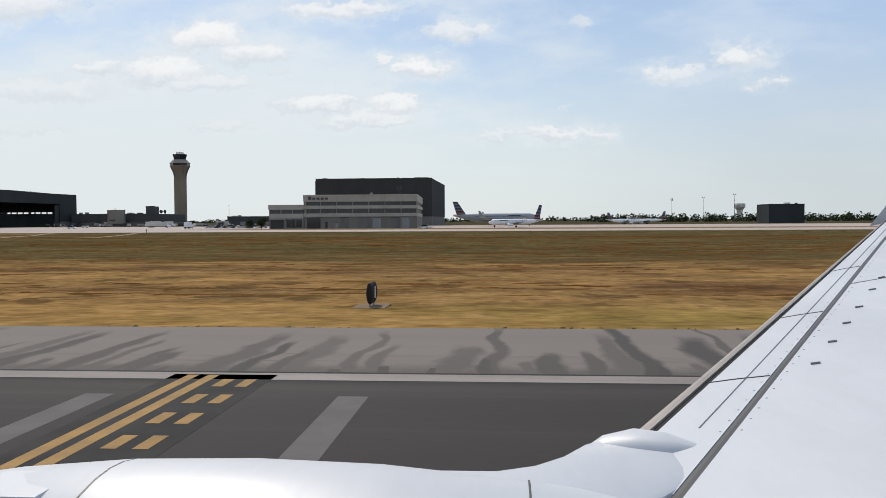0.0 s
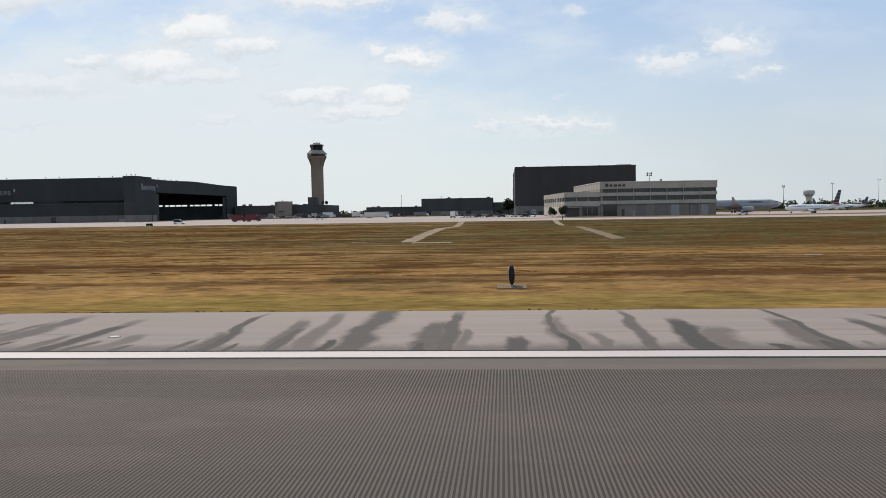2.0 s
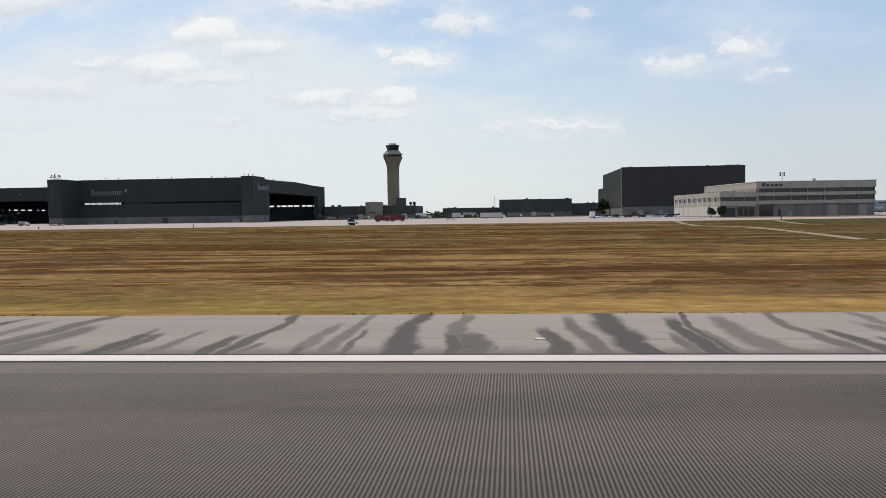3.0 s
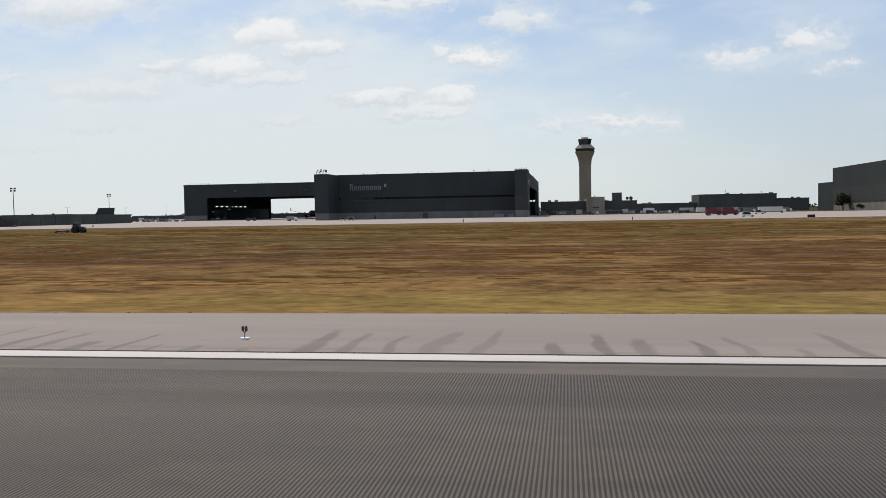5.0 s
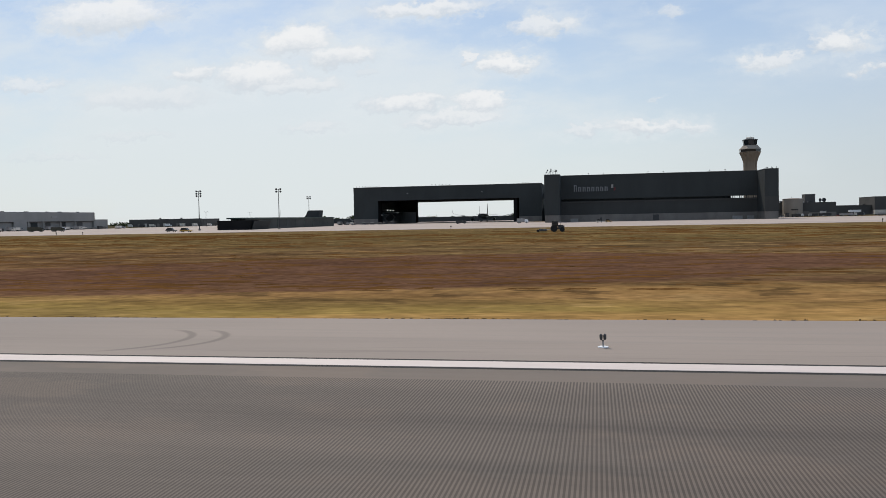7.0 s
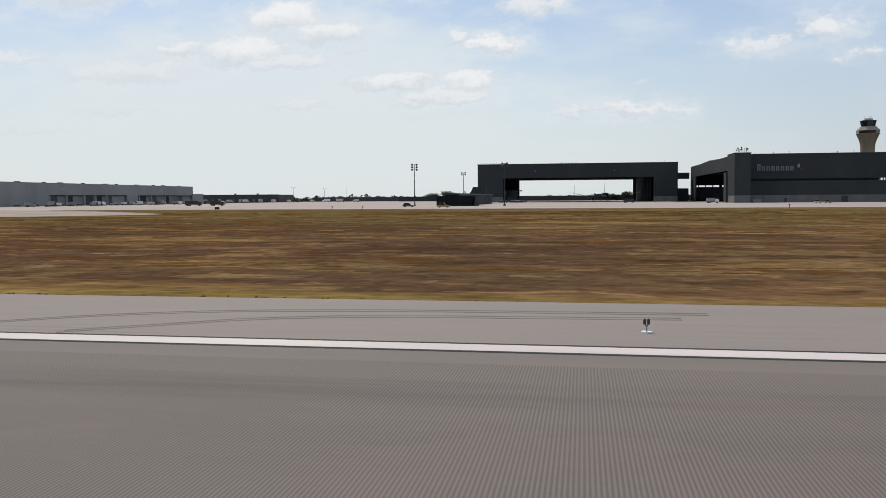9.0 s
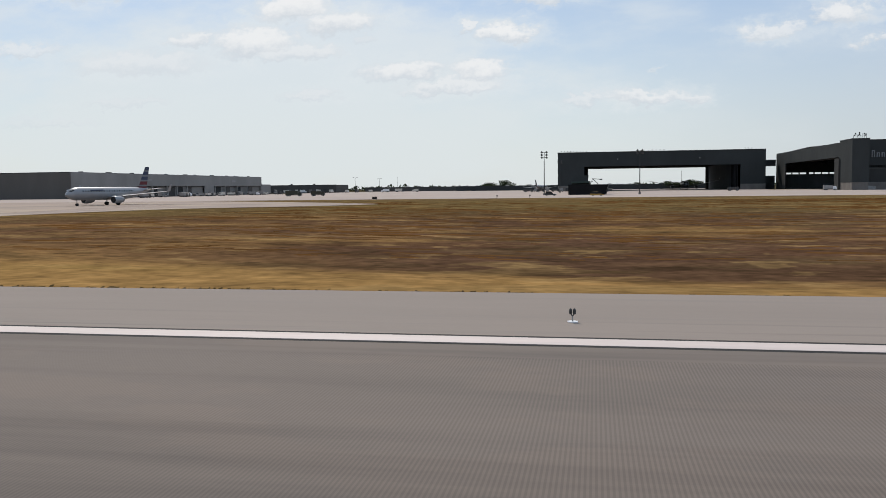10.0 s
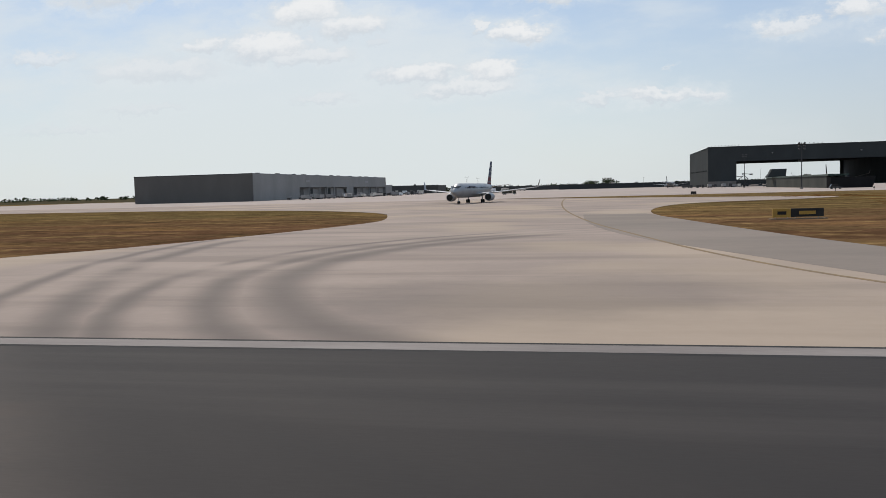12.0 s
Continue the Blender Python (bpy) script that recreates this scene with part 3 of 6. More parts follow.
def loft(bm, rings, closed=True):
    """A skin over rings of points, all of one count, with caps."""
    rows = [[bm.verts.new(p) for p in ring] for ring in rings]
    n = len(rows[0])
    for a, b in zip(rows, rows[1:]):
        for i in range(n):
            bm.faces.new((a[i], a[(i + 1) % n], b[(i + 1) % n], b[i]))
    if closed:
        bm.faces.new(rows[0][::-1]), bm.faces.new(rows[-1])
    bmesh.ops.recalc_face_normals(bm, faces=bm.faces)
    return bm


def ring(centre, ry, rz, n=16, axis="x", power=1.0):
    """A ring of points round an axis; a power under one squares it off."""
    out = []
    for i in range(n):
        a = 2 * math.pi * i / n
        c, s = math.cos(a), math.sin(a)
        c, s = math.copysign(abs(c) ** power, c), math.copysign(abs(s) ** power, s)
        x, y, z = centre
        out.append((x, y + ry * c, z + rz * s) if axis == "x" else (x + ry * c, y + rz * s, z) if axis == "z" else (x + ry * c, y, z + rz * s))
    return out


def rod(bm, a, b, r, n=8, r2=None):
    """A round bar from a to b."""
    a, b = Vector(a), Vector(b)
    d = b - a
    m = Matrix.Translation((a + b) / 2) @ d.to_track_quat("Z", "Y").to_matrix().to_4x4()
    bmesh.ops.create_cone(bm, cap_ends=True, segments=n, radius1=r, radius2=r if r2 is None else r2, depth=d.length, matrix=m)
    return bm


def mesh_of(name, bm, mat, smooth=False):
    me = bpy.data.meshes.new(name)
    if smooth:
        for f in bm.faces:
            f.smooth = True
    bm.to_mesh(me)
    bm.free()
    me.materials.append(mat)
    if smooth:
        me.set_sharp_from_angle(angle=radians(40))
    return me


def part(name, bm, mat, parent, label="", smooth=False):
    ob = new(name, mesh_of(name, bm, mat, smooth))
    ob.parent = parent
    return tagged(ob, label)


def thing(name, label, category, at=(0, 0, 0), turn=0, group="", kind=""):
    ob = new(name)
    ob.matrix_basis = pose(*at, 0, 0, turn)
    ob.empty_display_size = 0.5
    return tagged(ob, label, category, group, kind)


def sheet(name, outline, z0, z1, mat, label="", category=""):
    ob = new(name, mesh_of(name, prism(bmesh.new(), outline, z0, z1), mat))
    return tagged(ob, label, category, "", "structure")


def oblong(x0, x1, y0, y1):
    return ((x0, y0), (x1, y0), (x1, y1), (x0, y1))


# ---------------------------------------------------------------- ground, runway, taxiways
def rounded(points, times=2, closed=False):
    """The same way with its corners cut again and again."""
    for _ in range(times):
        out = [] if closed else [points[0]]
        for a, b in zip(points, points[1:] + (points[:1] if closed else [])):
            out += [(a[0] * 0.75 + b[0] * 0.25, a[1] * 0.75 + b[1] * 0.25), (a[0] * 0.25 + b[0] * 0.75, a[1] * 0.25 + b[1] * 0.75)]
        points = out if closed else out + [points[-1]]
    return points


SECTION = ((30, 0.06, 0.06), (38, 0.5, 0.5), (47, 0.8, 0.8), (90, 0.8, 0.85), (138, 0.53, 1.35), (160, 0.41, 1.0), (188, 0.28, 0.62),
           (207, 0.25, 0.5), (235, 0.19, 0.85), (265, 0.13, 1.15), (285, 0.08, 0.7), (296, 0.06, 0.06))  # place, depth in the west, depth in the east


def dip(y, x=-400.0):
    """How far the grass lies below the pavement: a shallow drain along the runway; east of the hangars a hollow, a swell and a second drain."""
    east = min(1.0, max(0.0, (x + 330.0) / 100.0))
    flat = min(1.0, max(0.0, (x + 728.0) / 40.0))
    for (a, p, pe), (b, q, qe) in zip(SECTION, SECTION[1:]):
        if a <= y <= b:
            f = (y - a) / (b - a)
            return -0.06 - ((p + (q - p) * f) * (1 - east) + (pe + (qe - pe) * f) * east - 0.06) * flat
    return -0.06


def make_ground():
    bm = bmesh.new()
    edge = 7600
    xs = [-edge, -3000, -1500] + [-1200, -1000, -850, -774, -750, -728, -714, -700, -688, -600, -500, -400, -330, -230, -150, -50, 100, 250, 400] + [1500, 3000, edge]
    ys = [-edge, -2000, -200, 0, 30, 34, 38, 42, 47, 60, 90, 114, 138, 160, 174, 188, 207, 221, 235, 250, 265, 275, 285, 296, 300, 600, 1200, 2400, edge]
    grid = [[bm.verts.new((x, y, dip(y, x))) for x in xs] for y in ys]
    for j in range(len(ys) - 1):
        for i in range(len(xs) - 1):
            bm.faces.new((grid[j][i], grid[j][i + 1], grid[j + 1][i + 1], grid[j + 1][i]))
    tagged(new("ground", mesh_of("ground", bm, GRASS)), "dry straw-coloured mown grass in long swaths", "ground", "", "structure")


make_ground()
sheet("runway", oblong(-1700, 900, -24, 20.1), -0.3, 0.0, RUNWAY, "dark grooved concrete runway", "runway")
sheet("shoulder", oblong(-1700, 900, 21.5, 30.6), -0.3, -0.012, SHOULDER, "pale concrete shoulder with sooty smears", "pavement")
sheet("exit_throat", ((-780, 21.5), (-842, 21.5), (-846, 30.6), (-775, 30.6)), -0.012, -0.006, TAXI, "pale concrete at the mouth of the exit", "pavement")
sheet("edge_joint", oblong(-1700, 900, 20.1, 21.5), -0.3, -0.004, PAINT_BLACK, "black border beside the edge line", "marking")
sheet("edge_line", oblong(-790, -45, 20.36, 21.26), -0.004, 0.004, PAINT_WHITE, "worn white runway edge line", "marking")
sheet("edge_line_east", oblong(-45, 900, 20.36, 21.26), -0.004, 0.004, PAINT_RUBBED, "greyed white runway edge line", "marking")
sheet("edge_line_west", oblong(-1700, -790, 20.36, 21.26), -0.004, 0.004, PAINT_RUBBED, "white edge line rubbed dark by tyres", "marking")
sheet("apron", oblong(-1250, 420, 300, 640), -0.25, 0.0, APRON, "pale concrete apron before the hangars", "pavement")
sheet("dry_strip", rounded([(-168, 384), (-120, 366), (-60, 362), (40, 364), (180, 372), (180, 418), (-30, 420), (-95, 418), (-120, 404)], 2, True), -0.1, 0.012, DRY, "dry tan grass strip before the office", "ground")
sheet("apron_east", oblong(420, 1500, 330, 900), -0.25, 0.0, APRON, "pale concrete apron", "pavement")
sheet("apron_north", oblong(-1000, -560, 640, 1100), -0.25, -0.002, APRON, "pale concrete apron behind the open hangar", "pavement")
def dirt_track(name, x0, x1, y0, y1, w0, w1, mat, label):
    """A worn track with ragged edges that follows the lie of the grass."""
    bm = bmesh.new()
    r = random.Random(int(abs(x0)))
    rows, n = [], int((y1 - y0) / 1.8)
    for i in range(n + 1):
        f = i / n
        y, x, w = y0 + (y1 - y0) * f, x0 + (x1 - x0) * f, (w0 + (w1 - w0) * f) / 2
        a, b = w * r.uniform(0.80, 1.12), w * r.uniform(0.80, 1.12)
        rows.append([bm.verts.new((x + o, y, dip(y, x) + h)) for o, h in ((-a, -0.02), (-a * 0.8, 0.035), (b * 0.8, 0.035), (b, -0.02))])
    for a, b in zip(rows, rows[1:]):
        for k in range(3):
            bm.faces.new((a[k], a[k + 1], b[k + 1], b[k]))
    return tagged(new(name, mesh_of(name, bm, mat)), label, "path", "", "structure")


dirt_track("track", -174.0, -172.6, 137, 301, 3.1, 2.5, DIRT, "pale dirt track across the grass")
dirt_track("track_east", -137.4, -138.6, 141, 206, 3.0, 2.4, SLAB, "worn grey concrete track across the grass")
dirt_track("track_east_end", -138.6, -138.6, 248, 301, 2.3, 2.3, DIRT, "pale dirt track that ends at the apron")
dirt_track("track_foot", -169.2, -169.2, 130.5, 136.8, 7.6, 7.6, DIRT, "pale concrete apron at the foot of a track")


sheet("taxiway", [(-775, 30.6), (-846, 30.6)] + rounded([(-846, 30.6), (-842, 48), (-835, 62), (-828, 98), (-829, 112), (-840, 150), (-880, 190), (-960, 225), (-1250, 250)]) + [(-1250, 300), (-850, 300)] + rounded([
                  (-850, 300), (-838, 294), (-792, 258), (-745, 213), (-746, 204), (-758, 187), (-780, 177), (-790, 152), (-793.5, 116), (-789.7, 90), (-785, 62), (-780.5, 44), (-777, 34), (-775, 30.6)])[:-1],
      -1.2, -0.004, TAXI, "pale concrete exit taxiway with tyre marks", "pavement")


sheet("taxi_shoulder", rounded([(-793.5, 116), (-789.7, 90), (-785, 62), (-780.5, 44), (-777, 34), (-775, 30.6)]) + rounded([(-779, 30.7), (-785.3, 31.4), (-788.6, 41), (-792.5, 52), (-797.2, 66), (-801, 90), (-802, 116)]),
      -0.004, 0.002, TAXI_EDGE, "grey asphalt shoulder beside the exit taxiway", "pavement")


def bent_line(name, points, width, mat, z, label):
    """A painted line along points on the ground."""
    bm = bmesh.new()
    left, right = [], []
    for i, (x, y) in enumerate(points):
        a, b = Vector(points[max(i - 1, 0)]), Vector(points[min(i + 1, len(points) - 1)])
        d = (b - a).normalized() * width / 2
        left.append((x - d.y, y + d.x)), right.append((x + d.y, y - d.x))
    prism(bm, left + right[::-1], z - 0.004, z + 0.004)
    return tagged(new(name, mesh_of(name, bm, mat)), label, "marking", "", "structure")


bent_line("taxi_line", rounded([(-764, 21.9), (-776, 23.2), (-783, 26), (-788.5, 35), (-792.5, 48), (-796, 66), (-801, 94), (-807, 150), (-812, 240), (-813, 300)]), 0.32, PAINT_DULL, 0.0, "yellow taxiway lead-off line")
for points in ([(-651.5, 21.6), (-650.2, 22.5), (-648.2, 24.1), (-646.4, 25.2), (-643.4, 26.4), (-639.9, 27.1), (-636.0, 27.5), (-626.0, 27.8)], [(-646.0, 21.6), (-645.1, 22.3), (-643.2, 23.5), (-641.2, 24.9), (-637.4, 26.0), (-627.0, 26.6)]):
    for shift in (0.0, 0.42):
        bent_line("skid_mark", rounded([(x, y + shift) for x, y in points], 1), 0.16, SKID, -0.009, "faint curved skid mark on the shoulder")
for x0, x1 in ((-8.5, -8.2), (-7.95, -7.65)):
    sheet("hold_line", oblong(x0, x1, -20, 20.9), 0.004, 0.010, PAINT_HOLD, "solid yellow hold line", "marking")
sheet("hold_backing", oblong(-8.9, -6.1, -20, 21.0), 0.0, 0.004, PAINT_BLACK, "black backing of the hold marking", "marking")
for x0, x1 in ((-7.35, -7.05), (-6.75, -6.45)):
    for i in range(22):
        sheet("hold_dash", oblong(x0, x1, -19 + i * 1.83, -18.08 + i * 1.83), 0.004, 0.010, PAINT_HOLD, "yellow hold dash", "marking")
for x in (-3.6, -9.7, -35.4, -67.5, -99.1):
    sheet("slab_patch", oblong(x - 0.36, x + 0.36, -18, 18.5), 0.0, 0.0035, PATCH, "pale patched strip across the runway", "pavement")
sheet("touchdown_stripe", oblong(-122.5, -100, 10.1, 11.9), 0.0, 0.005, touchdown_material(), "worn white touchdown stripe", "marking")
for x, y, w in ((-467.9, 83, 2.2), (-128, 79, 1.5), (-322.6, 62.6, 1.5), (-182.5, 139, 2.6)):
    sheet("drain_slab", oblong(x - w / 2, x + w / 2, y - 0.6, y + 0.6), dip(y, x) - 0.3, dip(y, x) + 0.06, DIRT, "pale concrete drain slab in the grass", "slab")

# ---------------------------------------------------------------- hangars


def wall_with_gap(name, parent, mat, axis, at, thick, a0, a1, z1, g0, g1, gz, z0=0.0):
    """Three parts round a doorway that stands on the ground: two jambs and the lintel. axis: the way that the wall runs."""
    for n, p0, p1, q0, q1 in (("jamb", a0, g0, z0, z1), ("jamb", g1, a1, z0, z1), ("lintel", g0, g1, gz, z1)):
        bm = bmesh.new()
        if axis == "y":
            box(bm, at - thick / 2, at + thick / 2, p0, p1, q0, q1)
        else:
            box(bm, p0, p1, at - thick / 2, at + thick / 2, q0, q1)
        part(n, bm, mat, parent)


def roof_posts(parent, spots, mat=None):
    """Small lamps and vents that stand along a roof's edge."""
    for x, y, z in spots:
        bm = bmesh.new()
        rod(bm, (x, y, z), (x, y, z + 0.9), 0.09, 6)
        box(bm, x - 0.35, x + 0.35, y - 0.2, y + 0.2, z + 0.75, z + 1.1)
        part("roof_lamp", bm, mat or DARK, parent)


def sign_bars(parent, x, y, z, height, count, mat, face="front"):
    """A sign on a wall as plain bars: a tall first one, then low even ones, and a slanted emblem."""
    step = height * 0.645

    def bar(name, o, w, lo, hi, m, label=""):
        bm = bmesh.new()
        if face == "front":
            box(bm, x + o, x + o + w, y - 0.25, y - 0.06, z + lo, z + hi)
        else:
            box(bm, x + 0.06, x + 0.25, y + o, y + o + w, z + lo, z + hi)
        part(name, bm, m, parent, label)

    for i in range(count):
        h = height * (1.0 if i == 0 else 0.66)
        bar("sign_bar", i * step, step * 0.24, 0.0, h, mat, "silver sign bar")
        bar("sign_bar", i * step + step * 0.46, step * 0.22, 0.0, h * 0.94, mat, "silver sign bar")
        bar("sign_bar", i * step + step * 0.24, step * 0.22, h * 0.80, h * 0.97, mat, "silver sign bar")
    o = (count + 0.5) * step
    bar("emblem", o, height * 0.30, height * 0.45, height * 0.95, METAL)
    bar("emblem", o + height * 0.36, height * 0.26, height * 0.05, height * 0.5, RED)


def main_hangar():
    h = thing("hangar", "charcoal metal-clad hangar with open side doors", "hangar", (-470, 624, 0))
    x0, x1, y0, y1, z, top = -69.0, 70.5, -103.0, 103.0, 29.3, 30.4
    yf = y0 + 23.5
    # the front stands back between two corner towers: plinth, lower cladding, a band of open windows, upper cladding
    a, b = x0 + 8.5, x1 - 7.0
    part("plinth", box(bmesh.new(), a, b, yf - 0.6, yf + 0.6, 0, 4.6), PLINTH, h, "pale concrete plinth")
    part("front_wall", box(bmesh.new(), a, b, yf - 0.4, yf + 0.4, 4.6, 13.5), CLAD_SLATE, h)
    part("upper_wall", box(bmesh.new(), a, b, yf - 0.4, yf + 0.4, 14.9, top), CLAD_DARK, h)
    for i in range(88):
        x = a + i * (b - a) / 88
        part("mullion", box(bmesh.new(), x, x + (0.34, 0.26, 0.6)[i % 3], yf - 0.2, yf + 0.2, 13.5, 14.9), CLAD_DARK, h)
    part("sill", box(bmesh.new(), a, b, yf - 0.8, yf - 0.4, 12.7, 13.1), DARK, h)
    part("coping", box(bmesh.new(), a, b, yf - 0.6, yf + 0.8, top, top + 0.35), DARK, h)
    for a, b in ((x0, x0 + 8.5), (x1 - 7.0, x1)):
        part("corner_tower", box(bmesh.new(), a - 0.5, b + 0.5, y0 - 0.9, yf + 1.0, 4.6, z + 0.9), CLAD_DARK, h)
        part("tower_plinth", box(bmesh.new(), a - 0.3, b + 0.3, y0 - 0.7, yf + 0.8, 0, 4.6), PLINTH, h, "pale concrete plinth")
        part("tower_coping", box(bmesh.new(), a - 0.7, b + 0.7, y0 - 1.1, yf + 1.2, z + 0.9, z + 1.15), DARK, h)
    part("back_wall", box(bmesh.new(), x0, x1, y1 - 0.4, y1 + 0.4, 0, 12.0), CLAD_DARK, h)
    part("back_upper_wall", box(bmesh.new(), x0, x1, y1 - 0.4, y1 + 0.4, 13.4, z), CLAD_DARK, h)
    for i in range(24):
        a = x0 + i * (x1 - x0) / 24
        part("mullion", box(bmesh.new(), a, a + (0.9 if i % 4 else 2.4), y1 - 0.4, y1 + 0.4, 12.0, 13.4), CLAD_DARK, h)
    for x, g0, g1 in ((x0, yf + 2.5, y1 - 32), (x1, y0 + 32, y1 - 29)):
        wall_with_gap("side_wall", h, CLAD_DARK, "y", x, 0.8, yf + 1.0, y1 - 0.4, z, g0, g1, 20.3)
        for yy in (g0, g1):
            part("door_leaf", box(bmesh.new(), x - 1.4, x - 0.5, yy - 6 if yy > 0 else yy - 3, yy + 3 if yy > 0 else yy + 6, 0, 19.3), CLAD_SLATE, h)
    part("floor_slab", box(bmesh.new(), x0, x1, yf + 0.6, y1, -0.2, 0.01), PLINTH, h)
    # added panels: their lighter blue-grey stands in for light bounced inside the hangar
    part("lining", box(bmesh.new(), x0 + 0.6, x1 - 0.6, y1 - 1.0, y1 - 0.5, 0.1, 11.8), BOUNCE_PANEL, h, "added blue-grey panel that lightens the dark interior")
    part("lining", box(bmesh.new(), x0 + 0.6, x0 + 1.0, y1 - 27, y1 - 1.2, 0.1, 19.0), BOUNCE_PANEL, h, "added blue-grey panel that lightens the dark interior")
    part("corner_panel", box(bmesh.new(), x1 - 7.4, x1 + 0.6, y0 - 1.0, y0 - 0.9, 4.6, 13.6), CLAD_SLATE, h)
    # a low gabled roof over trusses
    bm = bmesh.new()
    loft(bm, [[(x, yf + 0.4, z - 0.6), (x, 0, z + 1.0), (x, y1 - 0.4, z - 0.6), (x, y1 - 0.4, z - 1.0), (x, 0, z + 0.6), (x, yf + 0.4, z - 1.0)] for x in (x0, x1)])
    part("roof", bm, ROOF, h)
    for i in range(6):
        x = x0 + 12 + i * 23
        bm = bmesh.new()
        rod(bm, (x, yf + 1, 21), (x, y1 - 1, 21), 0.35, 6)
        for k in range(8):
            yy = yf + 6 + k * 22
            rod(bm, (x, yy, 21), (x, yy + 11, 28), 0.22, 5), rod(bm, (x, yy + 11, 28), (x, min(yy + 22, y1 - 1), 21), 0.22, 5)
        part("truss", bm, DARK, h)
    sign_bars(h, -51.6, yf - 0.45, 19.9, 4.4, 8, SIGN_GREY)
    sign_bars(h, x1 + 0.4, y0 + 8.5, 21.5, 4.4, 8, SIGN_GREY, "side")
    part("door", box(bmesh.new(), -1.2, 2.6, yf - 0.75, yf - 0.55, 0, 3.9), DARK, h, "dark door in the plinth")
    part("door", box(bmesh.new(), -35.0, -33.6, yf - 0.75, yf - 0.55, 0, 2.6), DARK, h)
    for x, w in ((-54, 5.0), (48, 6.0), (57, 4.0)):
        part("wall_box", box(bmesh.new(), x, x + w, yf - 1.5, yf - 0.6, 0, 2.2), METAL, h)
    roof_posts(h, [(x, yf + 0.2, top + 0.3) for x in (-42.0, -32.4, -4.0, 5.6, 34.2, 43.8)])
    roof_posts(h, [(x1 - 1, y0 + 28 + i * 8 + (i % 4) * 3.5, z - 0.2) for i in range(14)] + [(x1 - 6.2 + i * 1.5, y0 + 1.5 + 4 * (i % 2), z + 1.1) for i in range(5)])
    for i, (o, tall, lean) in enumerate(((0.6, 2.2, 0.5), (1.9, 3.4, -0.3), (2.6, 2.4, 0.7), (3.6, 3.9, 0.2), (4.6, 2.8, -0.8), (5.6, 3.3, 0.9), (6.6, 2.3, 0.4), (7.6, 3.0, -0.2))):
        bm = bmesh.new()
        x, base = x0 + o, z + 0.9
        rod(bm, (x, y0 + 1, base), (x, y0 + 1, base + tall), 0.11, 6)
        rod(bm, (x, y0 + 1, base + tall * 0.5), (x + lean, y0 + 1.3, base + tall * 0.9), 0.09, 6)
        box(bm, x + lean - 0.3, x + lean + 0.3, y0 + 0.8, y0 + 1.4, base + tall * 0.75, base + tall)
        part("antenna", bm, DARK, h)
    part("side_plinth", box(bmesh.new(), x1 - 0.6, x1 + 0.6, yf + 1.0, y0 + 32, 0, 4.6), PLINTH, h)
    part("tail_plinth", box(bmesh.new(), x1 - 0.6, x1 + 0.6, y1 - 29, y1, 0, 4.6), PLINTH, h)


